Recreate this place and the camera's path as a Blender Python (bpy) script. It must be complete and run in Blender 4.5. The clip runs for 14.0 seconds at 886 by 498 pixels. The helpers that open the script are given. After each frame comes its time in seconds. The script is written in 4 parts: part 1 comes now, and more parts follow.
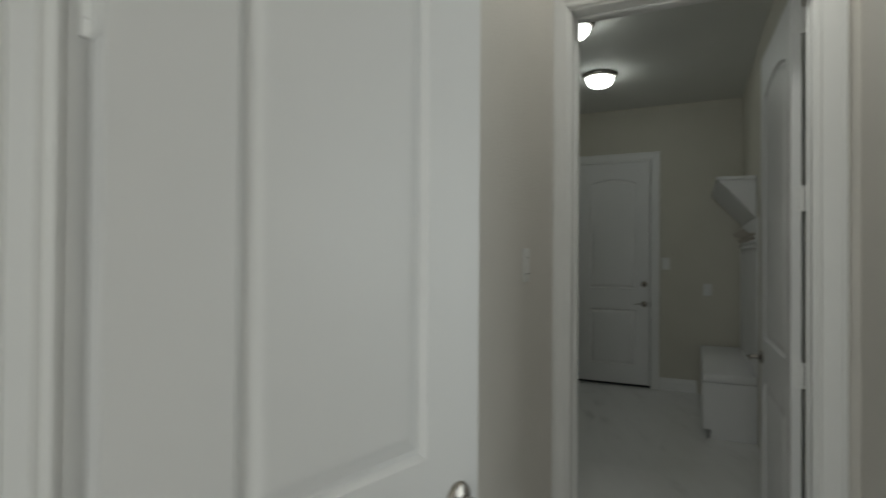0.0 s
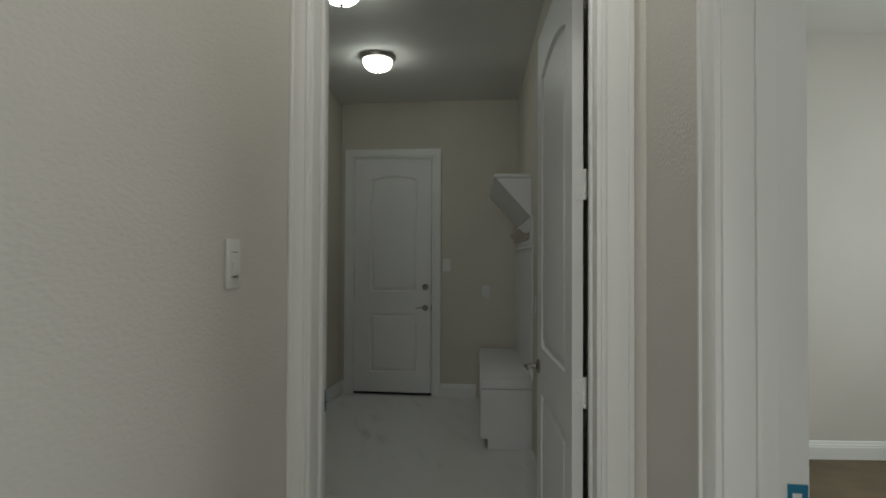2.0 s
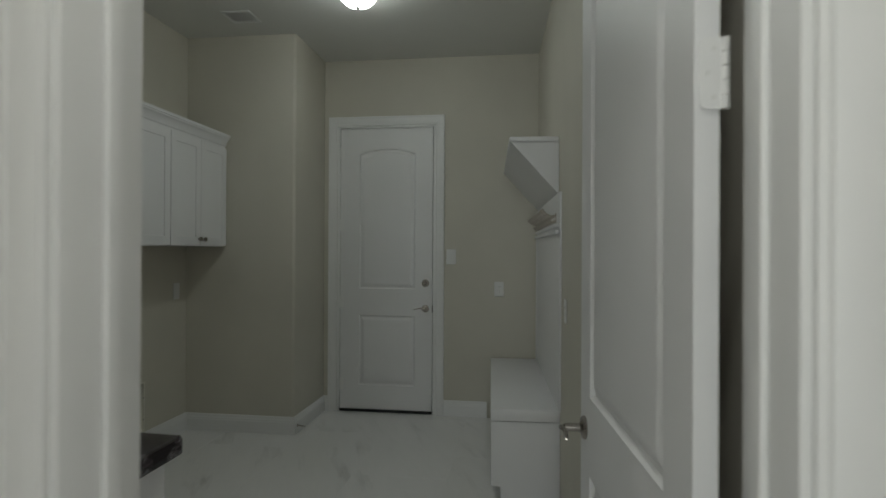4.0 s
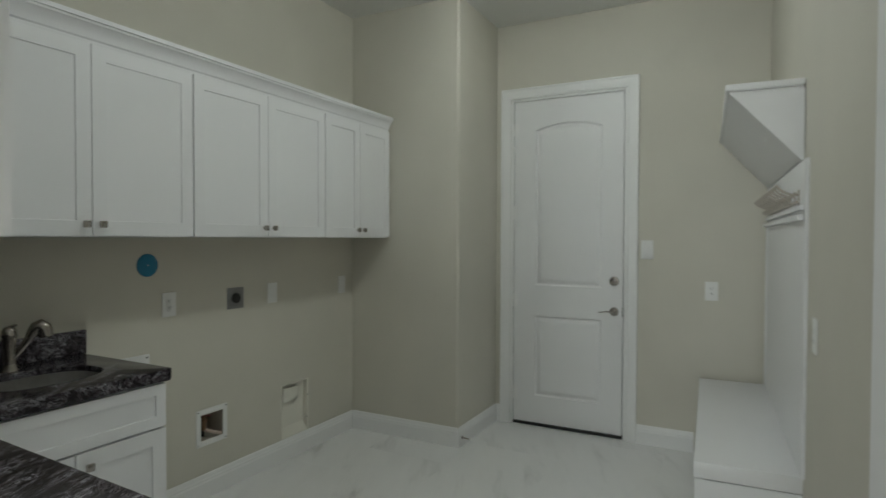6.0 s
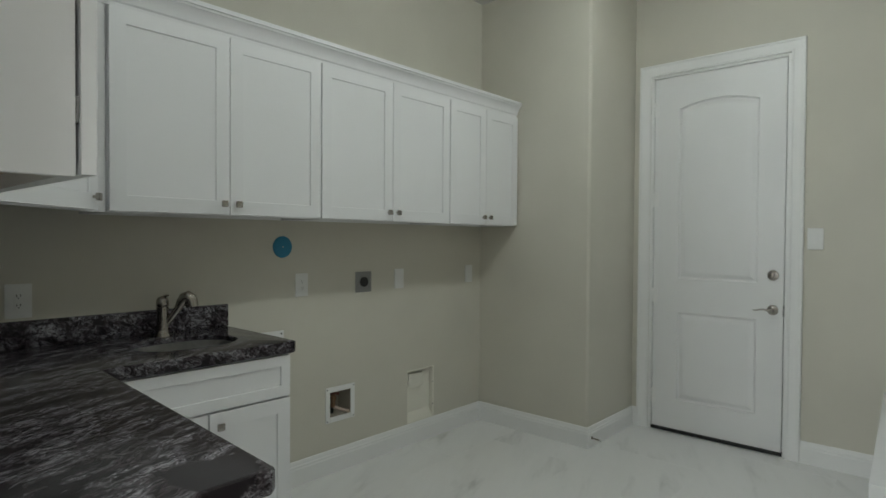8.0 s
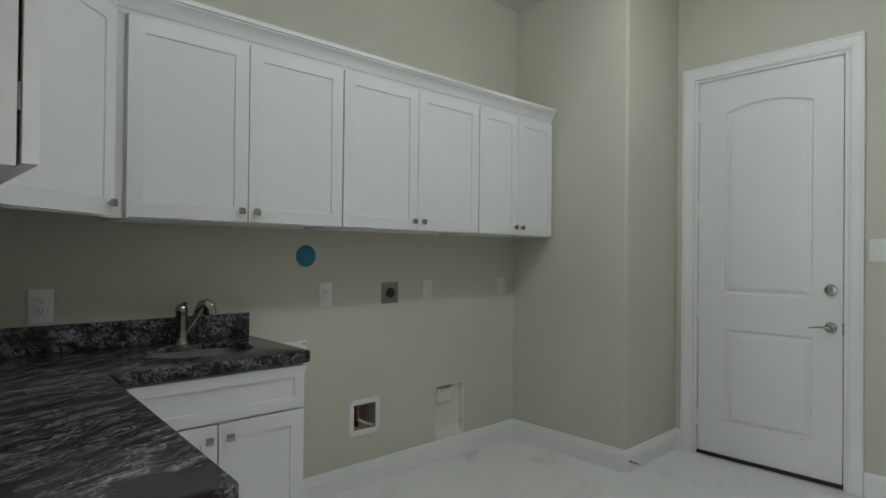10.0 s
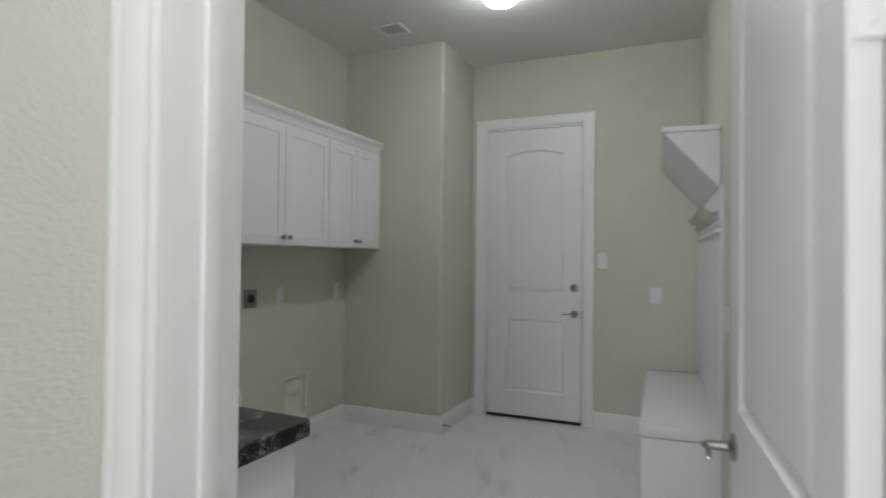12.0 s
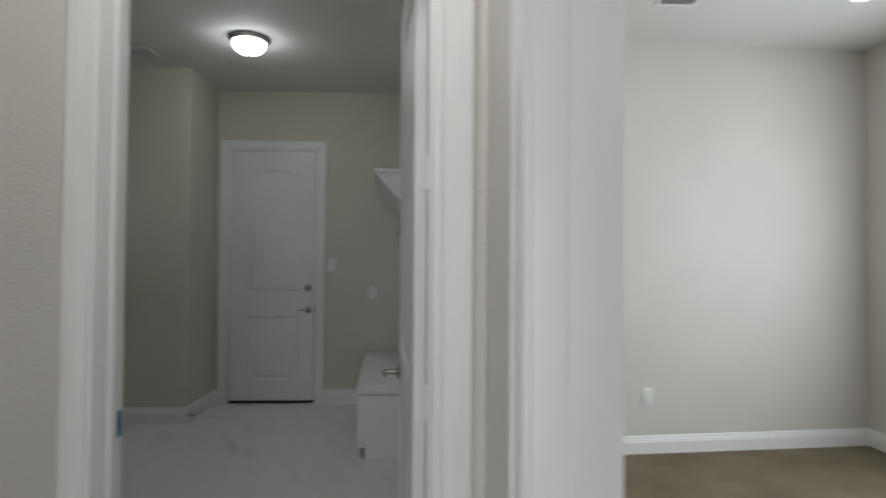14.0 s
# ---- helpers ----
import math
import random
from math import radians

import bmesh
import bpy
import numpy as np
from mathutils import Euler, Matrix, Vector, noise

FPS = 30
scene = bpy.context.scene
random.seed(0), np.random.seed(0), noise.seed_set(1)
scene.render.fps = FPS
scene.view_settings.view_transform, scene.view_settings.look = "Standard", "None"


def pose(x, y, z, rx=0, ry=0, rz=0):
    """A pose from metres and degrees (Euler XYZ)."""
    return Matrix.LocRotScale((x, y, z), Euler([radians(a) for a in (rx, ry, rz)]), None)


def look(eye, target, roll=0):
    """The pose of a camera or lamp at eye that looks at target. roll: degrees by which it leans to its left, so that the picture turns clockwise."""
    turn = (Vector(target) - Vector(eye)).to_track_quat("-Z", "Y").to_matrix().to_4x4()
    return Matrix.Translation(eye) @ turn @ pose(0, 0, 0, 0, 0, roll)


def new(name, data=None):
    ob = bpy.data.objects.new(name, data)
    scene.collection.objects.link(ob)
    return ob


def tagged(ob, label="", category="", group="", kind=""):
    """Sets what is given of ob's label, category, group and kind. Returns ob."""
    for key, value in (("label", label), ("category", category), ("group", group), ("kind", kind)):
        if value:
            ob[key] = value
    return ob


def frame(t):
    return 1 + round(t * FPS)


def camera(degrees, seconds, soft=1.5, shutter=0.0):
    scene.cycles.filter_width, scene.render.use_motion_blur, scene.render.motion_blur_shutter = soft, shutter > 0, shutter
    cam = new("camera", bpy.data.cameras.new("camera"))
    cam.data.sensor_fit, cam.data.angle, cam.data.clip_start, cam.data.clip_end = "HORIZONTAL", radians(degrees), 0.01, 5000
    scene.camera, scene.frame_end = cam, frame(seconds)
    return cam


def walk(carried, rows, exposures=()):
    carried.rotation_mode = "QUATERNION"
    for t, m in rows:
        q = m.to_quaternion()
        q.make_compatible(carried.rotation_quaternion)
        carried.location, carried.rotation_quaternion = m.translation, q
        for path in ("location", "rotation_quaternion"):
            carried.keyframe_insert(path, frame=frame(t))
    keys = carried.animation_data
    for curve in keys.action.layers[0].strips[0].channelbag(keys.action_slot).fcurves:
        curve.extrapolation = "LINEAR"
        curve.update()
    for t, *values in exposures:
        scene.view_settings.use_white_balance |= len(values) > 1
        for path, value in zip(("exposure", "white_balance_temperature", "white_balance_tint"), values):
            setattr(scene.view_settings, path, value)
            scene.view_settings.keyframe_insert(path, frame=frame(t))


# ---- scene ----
cam = camera(75.1, 14.0, shutter=0.6)
PATH = [
    (0, (0.405, 1.350, 1.425), (-0.488, 3.140, 1.446), 0.4),
    (0.5, (0.407, 1.497, 1.400), (-0.243, 3.388, 1.428), 0.5),
    (1, (0.385, 1.676, 1.426), (-0.103, 3.615, 1.460), 0.2),
    (1.5, (0.353, 1.819, 1.427), (0.032, 3.793, 1.465), 0.5),
    (2, (0.402, 2.014, 1.403), (0.182, 4.001, 1.441), 0.3),
    (2.2, (0.404, 2.091, 1.403), (0.198, 4.080, 1.440), 0.3),
    (4.3, (0.372, 3.242, 1.402), (0.067, 5.217, 1.404), 0.3),
    (4.5, (0.371, 3.345, 1.406), (-0.004, 5.309, 1.409), 0.3),
    (5, (0.362, 3.533, 1.402), (-0.214, 5.449, 1.392), 0.2),
    (5.5, (0.367, 3.671, 1.407), (-0.397, 5.520, 1.369), 0.2),
    (6, (0.389, 3.766, 1.429), (-0.542, 5.536, 1.389), 0.2),
    (6.5, (0.422, 3.844, 1.420), (-0.680, 5.512, 1.382), 0.2),
    (7, (0.413, 3.879, 1.379), (-0.777, 5.486, 1.343), 0.3),
    (7.5, (0.430, 3.896, 1.354), (-0.838, 5.442, 1.317), 0.3),
    (8, (0.427, 3.911, 1.338), (-0.909, 5.399, 1.301), 0.4),
    (10.3, (0.455, 4.075, 1.308), (-1.005, 5.438, 1.325), 0.6),
    (10.5, (0.437, 4.018, 1.321), (-0.999, 5.401, 1.344), 0.4),
    (11, (0.459, 3.808, 1.324), (-0.873, 5.300, 1.349), 0.6),
    (11.5, (0.455, 3.519, 1.316), (-0.637, 5.194, 1.351), 0.6),
    (12, (0.460, 3.167, 1.358), (-0.337, 5.001, 1.389), 0.6),
    (12.5, (0.505, 2.805, 1.367), (-0.067, 4.721, 1.402), 0.5),
    (13, (0.515, 2.514, 1.381), (0.129, 4.477, 1.415), 0.5),
    (13.5, (0.540, 2.337, 1.391), (0.356, 4.328, 1.431), 0.6),
    (14, (0.617, 2.230, 1.386), (0.710, 4.227, 1.431), 0.4),
]
EXPOSURES = [(0.0, -1.87, 6750, 7), (0.5, -1.94, 6700, 6), (1.0, -1.94, 6600, 5), (2.2, -1.58, 6900, 8), (4.3, -0.96, 6600, 7), (5.0, -0.62, 6550, 6), (6.5, 0.01, 6550, 7), (8.0, 0.10, 6500, 7), (10.3, 0.09, 6400, 8), (11.5, 0.11, 6450, 8), (12.0, -0.06, 6450, 10), (12.5, -0.24, 6480, 12), (13.2, -0.64, 6550, 14), (14.0, -1.00, 6450, 14)]
walk(cam, [(t, look(eye, target, roll)) for t, eye, target, roll in PATH], EXPOSURES)

# ---- world, lights, exposure ----
world = bpy.data.worlds.new("world")
scene.world = world
world.use_nodes = True
world.node_tree.nodes["Background"].inputs[0].default_value = (0.5, 0.55, 0.6, 1)
world.node_tree.nodes["Background"].inputs[1].default_value = 0.02

DOME_POWER = 45.0      # glass domes of the two laundry lights
HALL_FILL_POWER = 285.0   # recessed lights added to the hall, unseen
ROOM_CAN_POWER = 62.0   # recessed lights of the carpeted room, the second one added unseen


def opening_light(name, m, w, h, power, colour):
    """Area light in an opening: window daylight, or the fill added at the hall's end."""
    d = bpy.data.lights.new(name, "AREA")
    d.shape, d.size, d.size_y, d.energy, d.color = "RECTANGLE", w, h, power, colour
    ob = new(name, d)
    ob.matrix_basis = m
    return ob


opening_light("window_daylight", look((4.17, 3.95, 1.60), (2.40, 3.95, 1.60)), 3.4, 1.45, 165.0, (0.87, 0.96, 1.0))
# added fill at the unseen south end of the hall, brightens casings and walls
opening_light("hall_end_fill", look((0.28, -0.68, 1.25), (0.28, 2.0, 1.25)), 0.85, 2.3, 56.0, (0.93, 0.99, 1.0))

# ---- plan (metres) ----
LX = -2.215           # laundry: wall behind the cabinets
FY = 7.935            # laundry: wall with the outer door
NY0, NY1 = 3.712, 3.868   # wall with the inner door: hall side, laundry side
BX, BY = -1.332, 7.265    # boxed-out corner
CEIL = 3.05
RX, RY, RSLOPE = 0.592, 6.45, 0.0518   # laundry: wall with the bench, slightly out of square
DX0, DX1, DTOP = -0.206, 0.678, 2.46   # inner doorway
EX0, EX1, ETOP = -1.213, -0.352, 2.481  # outer doorway
HX0, HX1 = -0.256, 0.798  # hall walls
HY0 = -0.60
OY0, OY1 = 2.24, 3.143     # doorway to the carpeted room
CY0, CY1 = 1.02, 1.720    # closet doorway
RMX0, RMX1, RMY0, RMY1 = 0.945, 4.10, 0.60, 6.385  # carpeted room
WINDOW = (2.20, 5.70, 0.85, 2.35)  # window of the carpeted room, behind the walk
RANG = math.degrees(math.atan(RSLOPE))


# ---- materials ----
def material(name):
    m = bpy.data.materials.new(name)
    m.use_nodes = True
    nt = m.node_tree
    return m, nt, nt.nodes["Principled BSDF"]


def node(nt, kind, **values):
    n = nt.nodes.new(kind)
    for k, v in values.items():
        n.inputs[k].default_value = v
    return n


def ramp(nt, source, stops):
    r = nt.nodes.new("ShaderNodeValToRGB")
    el = r.color_ramp.elements
    while len(el) < len(stops):
        el.new(0.5)
    for e, (p, c) in zip(el, stops):
        e.position, e.color = p, (*c, 1)
    nt.links.new(source, r.inputs["Fac"])
    return r.outputs["Color"]


def mixed(nt, fac, a, b, mode="MIX"):
    m = nt.nodes.new("ShaderNodeMix")
    m.data_type, m.blend_type = "RGBA", mode
    for s, v in ((m.inputs[0], fac), (m.inputs[6], a), (m.inputs[7], b)):
        if isinstance(v, bpy.types.NodeSocket):
            nt.links.new(v, s)
        elif s.type == "RGBA":
            s.default_value = (*v, 1)
        else:
            s.default_value = v
    return m.outputs[2]


def painted(name, colour, rough=0.6, bump_scale=90.0, bump=0.15, stain=0.04, distance=0.002, spread=1.0, detail=3.0):
    """Paint: a slight unevenness of tone, and relief of rolled or sprayed texture."""
    m, nt, p = material(name)
    co = nt.nodes.new("ShaderNodeTexCoord").outputs["Object"]
    big = node(nt, "ShaderNodeTexNoise", Scale=1.7 * spread, Detail=4.0)
    nt.links.new(co, big.inputs["Vector"])
    lo = tuple(c * (1 - stain) for c in colour)
    hi = tuple(min(1, c * (1 + stain)) for c in colour)
    nt.links.new(ramp(nt, big.outputs["Fac"], [(0.3, lo), (0.7, hi)]), p.inputs["Base Color"])
    fine = node(nt, "ShaderNodeTexNoise", Scale=bump_scale, Detail=detail, Roughness=0.55)
    nt.links.new(co, fine.inputs["Vector"])
    b = node(nt, "ShaderNodeBump", Strength=bump, Distance=distance)
    nt.links.new(fine.outputs["Fac"], b.inputs["Height"])
    nt.links.new(b.outputs["Normal"], p.inputs["Normal"])
    r = nt.nodes.new("ShaderNodeMapRange")
    r.inputs["To Min"].default_value, r.inputs["To Max"].default_value = rough - 0.05, rough + 0.05
    nt.links.new(big.outputs["Fac"], r.inputs["Value"])
    nt.links.new(r.outputs["Result"], p.inputs["Roughness"])
    return m


def metal(name, colour, rough):
    m, nt, p = material(name)
    co = nt.nodes.new("ShaderNodeTexCoord").outputs["Object"]
    n = node(nt, "ShaderNodeTexNoise", Scale=60.0, Detail=3.0)
    nt.links.new(co, n.inputs["Vector"])
    nt.links.new(ramp(nt, n.outputs["Fac"], [(0.3, tuple(c * 0.85 for c in colour)), (0.7, colour)]), p.inputs["Base Color"])
    p.inputs["Metallic"].default_value, p.inputs["Roughness"].default_value = 1.0, rough
    return m


MAT_WALL = painted("wall_paint", (0.590, 0.565, 0.493), 0.64, 120.0, 0.30, 0.04, 0.0024)
MAT_HALL = painted("hall_wall_paint", (0.69, 0.662, 0.622), 0.5, 110.0, 0.55, 0.03, 0.004)
MAT_ROOM = painted("room_wall_paint", (0.625, 0.598, 0.560), 0.62, 110.0, 0.22, 0.03)
MAT_CEIL = painted("ceiling_paint", (0.72, 0.72, 0.69), 0.75, 120.0, 0.25, 0.02)
MAT_TRIM = painted("trim_paint", (0.81, 0.81, 0.805), 0.38, 40.0, 0.03, 0.02)
MAT_DOOR = painted("door_paint", (0.785, 0.785, 0.79), 0.42, 55.0, 0.05, 0.02)
MAT_CAB = painted("cabinet_paint", (0.79, 0.79, 0.80), 0.35, 60.0, 0.02, 0.015)
MAT_PLATE = painted("plate_plastic", (0.75, 0.75, 0.735), 0.3, 30.0, 0.01, 0.01)
MAT_SLOT = painted("slot_black", (0.02, 0.02, 0.02), 0.6, 30.0, 0.02, 0.1)
MAT_RUBBER = painted("sweep_rubber", (0.015, 0.015, 0.015), 0.7, 60.0, 0.1, 0.2)
MAT_BLUE = painted("blue_plastic", (0.015, 0.19, 0.33), 0.4, 40.0, 0.05, 0.08)
MAT_PVC = painted("pvc", (0.46, 0.36, 0.30), 0.4, 30.0, 0.05, 0.08)
MAT_RAW = painted("raw_cabinet_underside", (0.60, 0.49, 0.36), 0.55, 30.0, 0.1, 0.1)
MAT_DUST = painted("recess_plastic", (0.74, 0.72, 0.64), 0.5, 30.0, 0.05, 0.08)
MAT_NICKEL = metal("brushed_nickel", (0.43, 0.40, 0.37), 0.25)
MAT_STEEL = metal("steel", (0.55, 0.55, 0.54), 0.3)
MAT_BRONZE = metal("dark_nickel_rim", (0.34, 0.32, 0.30), 0.35)
MAT_DULL = metal("dull_steel", (0.30, 0.30, 0.30), 0.45)
MAT_HOOK = metal("aged_nickel", (0.47, 0.43, 0.38), 0.4)
MAT_FAUCET = metal("dark_nickel", (0.36, 0.33, 0.30), 0.22)
# darkened box plastic: the shade inside the washer box is in the colour
MAT_BOX_SHADED = painted("shaded_box_plastic", (0.40, 0.36, 0.30), 0.5, 30.0, 0.05, 0.1)
MAT_VALVE = painted("valve_red", (0.20, 0.07, 0.05), 0.5, 60.0, 0.1, 0.2)
MAT_BRASS = metal("brass", (0.26, 0.16, 0.10), 0.4)


def glowing_glass():
    m, nt, p = material("lit_frosted_glass")
    p.inputs["Base Color"].default_value = (0.9, 0.9, 0.88, 1)
    p.inputs["Roughness"].default_value = 0.4
    p.inputs["Emission Color"].default_value = (0.93, 1.0, 0.985, 1)
    p.inputs["Emission Strength"].default_value = DOME_POWER
    return m


def glowing_can(name, power):
    m, nt, p = material(name)
    p.inputs["Base Color"].default_value = (0.9, 0.9, 0.9, 1)
    p.inputs["Emission Color"].default_value = (0.98, 1.0, 0.97, 1)
    p.inputs["Emission Strength"].default_value = power
    return m


MAT_GLOW = glowing_glass()
MAT_HALL_FILL = glowing_can("hall_fill_lens", HALL_FILL_POWER)
MAT_ROOM_CAN = glowing_can("lit_room_lens", ROOM_CAN_POWER)


def granite():
    """Dark granite: fine grey and white streaks along one direction over a brown-black ground, with calm dark islands."""
    m, nt, p = material("black_granite")
    co = nt.nodes.new("ShaderNodeTexCoord").outputs["Object"]
    turn = nt.nodes.new("ShaderNodeMapping")
    turn.inputs["Rotation"].default_value = (0.25, 0.15, radians(-112))
    nt.links.new(co, turn.inputs["Vector"])
    warp = node(nt, "ShaderNodeTexNoise", Scale=6.0, Detail=5.0, Roughness=0.6)
    nt.links.new(turn.outputs["Vector"], warp.inputs["Vector"])
    add = nt.nodes.new("ShaderNodeVectorMath")
    add.operation = "MULTIPLY_ADD"
    add.inputs[1].default_value = (0.14, 0.09, 0.09)
    nt.links.new(warp.outputs["Color"], add.inputs[0])
    nt.links.new(turn.outputs["Vector"], add.inputs[2])

    def stretched(sx, sy, sz, scale, detail, rough):
        sq = nt.nodes.new("ShaderNodeMapping")
        sq.inputs["Scale"].default_value = (sx, sy, sz)
        nt.links.new(add.outputs["Vector"], sq.inputs["Vector"])
        v = node(nt, "ShaderNodeTexNoise", Scale=scale, Detail=detail, Roughness=rough)
        nt.links.new(sq.outputs["Vector"], v.inputs["Vector"])
        return v.outputs["Fac"]

    ground = ramp(nt, stretched(1.3, 5.0, 2.4, 22.0, 10.0, 0.8), [(0.38, (0.005, 0.004, 0.005)), (0.49, (0.022, 0.017, 0.020)), (0.57, (0.070, 0.058, 0.065)), (0.68, (0.24, 0.225, 0.25))])
    lines = ramp(nt, stretched(0.75, 5.5, 2.2, 12.0, 10.0, 0.78), [(0.47, (0, 0, 0)), (0.492, (0.6, 0.6, 0.6)), (0.5, (1, 1, 1)), (0.526, (0, 0, 0))])
    where = ramp(nt, stretched(0.7, 3.0, 2.0, 9.0, 5.0, 0.65), [(0.45, (0, 0, 0)), (0.60, (1, 1, 1))])
    flecks = ramp(nt, stretched(1.6, 4.0, 3.2, 44.0, 4.0, 0.7), [(0.57, (0, 0, 0)), (0.64, (1, 1, 1))])
    veined = mixed(nt, mixed(nt, 1.0, lines, where, "MULTIPLY"), ground, (0.47, 0.46, 0.50))
    flecked = mixed(nt, mixed(nt, 1.0, flecks, where, "MULTIPLY"), veined, (0.34, 0.335, 0.37))
    calm = ramp(nt, stretched(0.8, 3.0, 2.0, 4.2, 4.0, 0.6), [(0.40, (0, 0, 0)), (0.43, (1, 1, 1))])
    # one large calm island in the slab's free corner
    far = nt.nodes.new("ShaderNodeVectorMath")
    far.operation = "DISTANCE"
    far.inputs[1].default_value = (-0.575, 4.415, 0.905)
    bent = nt.nodes.new("ShaderNodeVectorMath")
    bent.operation = "MULTIPLY_ADD"
    bent.inputs[1].default_value = (0.16, 0.16, 0.0)
    bent.inputs[2].default_value = (-0.08, -0.08, 0.0)
    nt.links.new(warp.outputs["Color"], bent.inputs[0])
    moved = nt.nodes.new("ShaderNodeVectorMath")
    nt.links.new(bent.outputs["Vector"], moved.inputs[0])
    nt.links.new(co, moved.inputs[1])
    nt.links.new(moved.outputs["Vector"], far.inputs[0])
    island = ramp(nt, far.outputs["Value"], [(0.082, (0, 0, 0)), (0.090, (1, 1, 1))])
    kept = mixed(nt, 1.0, calm, island, "MULTIPLY")
    nt.links.new(mixed(nt, kept, (0.020, 0.016, 0.019), flecked), p.inputs["Base Color"])
    p.inputs["Roughness"].default_value = 0.18
    p.inputs["Specular IOR Level"].default_value = 0.2
    return m


def marble():
    """Polished white porcelain with soft grey diagonal veins."""
    m, nt, p = material("marble_tile")
    co = nt.nodes.new("ShaderNodeTexCoord").outputs["Object"]
    rnd = nt.nodes.new("ShaderNodeObjectInfo").outputs["Random"]
    shift = nt.nodes.new("ShaderNodeCombineXYZ")
    mul = nt.nodes.new("ShaderNodeMath")
    mul.operation, mul.inputs[1].default_value = "MULTIPLY", 37.0
    nt.links.new(rnd, mul.inputs[0])
    for i in range(3):
        nt.links.new(mul.outputs[0], shift.inputs[i])
    add0 = nt.nodes.new("ShaderNodeVectorMath")
    nt.links.new(co, add0.inputs[0])
    nt.links.new(shift.outputs[0], add0.inputs[1])
    turn = nt.nodes.new("ShaderNodeMapping")
    turn.inputs["Rotation"].default_value = (0, 0, radians(-24))
    nt.links.new(add0.outputs["Vector"], turn.inputs["Vector"])
    mp = nt.nodes.new("ShaderNodeMapping")
    mp.inputs["Scale"].default_value = (5.0, 0.95, 1.0)
    nt.links.new(turn.outputs["Vector"], mp.inputs["Vector"])
    w = node(nt, "ShaderNodeTexNoise", Scale=1.3, Detail=5.0, Roughness=0.6)
    nt.links.new(mp.outputs["Vector"], w.inputs["Vector"])
    add = nt.nodes.new("ShaderNodeVectorMath")
    add.operation = "MULTIPLY_ADD"
    add.inputs[1].default_value = (0.8, 0.8, 0.8)
    nt.links.new(w.outputs["Color"], add.inputs[0])
    nt.links.new(mp.outputs["Vector"], add.inputs[2])
    v = node(nt, "ShaderNodeTexNoise", Scale=1.6, Detail=5.0, Roughness=0.56)
    nt.links.new(add.outputs["Vector"], v.inputs["Vector"])
    col = ramp(nt, v.outputs["Fac"], [(0.25, (0.60, 0.60, 0.595)), (0.33, (0.715, 0.715, 0.71)), (0.43, (0.785, 0.785, 0.78)), (0.75, (0.82, 0.82, 0.815))])
    nt.links.new(col, p.inputs["Base Color"])
    p.inputs["Roughness"].default_value = 0.22
    return m


def carpet():
    m, nt, p = material("carpet_pile")
    co = nt.nodes.new("ShaderNodeTexCoord").outputs["Object"]
    a = node(nt, "ShaderNodeTexNoise", Scale=3.0, Detail=5.0)
    b = node(nt, "ShaderNodeTexNoise", Scale=240.0, Detail=2.0)
    for n in (a, b):
        nt.links.new(co, n.inputs["Vector"])
    ca = ramp(nt, a.outputs["Fac"], [(0.35, (0.17, 0.135, 0.085)), (0.65, (0.23, 0.185, 0.12))])
    cb = ramp(nt, b.outputs["Fac"], [(0.3, (0.6, 0.6, 0.6)), (0.7, (1.2, 1.2, 1.2))])
    nt.links.new(mixed(nt, 1.0, ca, cb, "MULTIPLY"), p.inputs["Base Color"])
    p.inputs["Roughness"].default_value = 0.95
    bm_ = node(nt, "ShaderNodeBump", Strength=0.6, Distance=0.006)
    nt.links.new(b.outputs["Fac"], bm_.inputs["Height"])
    nt.links.new(bm_.outputs["Normal"], p.inputs["Normal"])
    return m


MAT_GRANITE, MAT_MARBLE, MAT_CARPET = granite(), marble(), carpet()
MAT_GROUT = painted("grout", (0.68, 0.68, 0.67), 0.8, 200.0, 0.2, 0.05)


# ---- mesh helpers ----
def box(bm, x0, x1, y0, y1, z0, z1, bevel=0.0, segments=2):
    r = bmesh.ops.create_cube(bm, size=1.0)
    vs = r["verts"]
    for v in vs:
        v.co = Vector(((x0 + x1) / 2 + v.co.x * (x1 - x0), (y0 + y1) / 2 + v.co.y * (y1 - y0), (z0 + z1) / 2 + v.co.z * (z1 - z0)))
    if bevel:
        es = list({e for v in vs for e in v.link_edges})
        bmesh.ops.bevel(bm, geom=es, offset=bevel, segments=segments, profile=0.5, affect="EDGES")
    return vs


def lathe(bm, profile, segments=32, m=None):
    """Turns a list of (radius, height) about z."""
    m = m or Matrix()
    rings = []
    for r, h in profile:
        if r < 1e-6:
            rings.append([bm.verts.new(m @ Vector((0, 0, h)))])
        else:
            rings.append([bm.verts.new(m @ Vector((r * math.cos(a), r * math.sin(a), h))) for a in (2 * math.pi * i / segments for i in range(segments))])
    for a, b in zip(rings, rings[1:]):
        for i in range(segments):
            j = (i + 1) % segments
            if len(a) == 1 and len(b) > 1:
                bm.faces.new((a[0], b[j], b[i]))
            elif len(b) == 1 and len(a) > 1:
                bm.faces.new((a[i], a[j], b[0]))
            elif len(a) > 1:
                bm.faces.new((a[i], a[j], b[j], b[i]))
    return rings


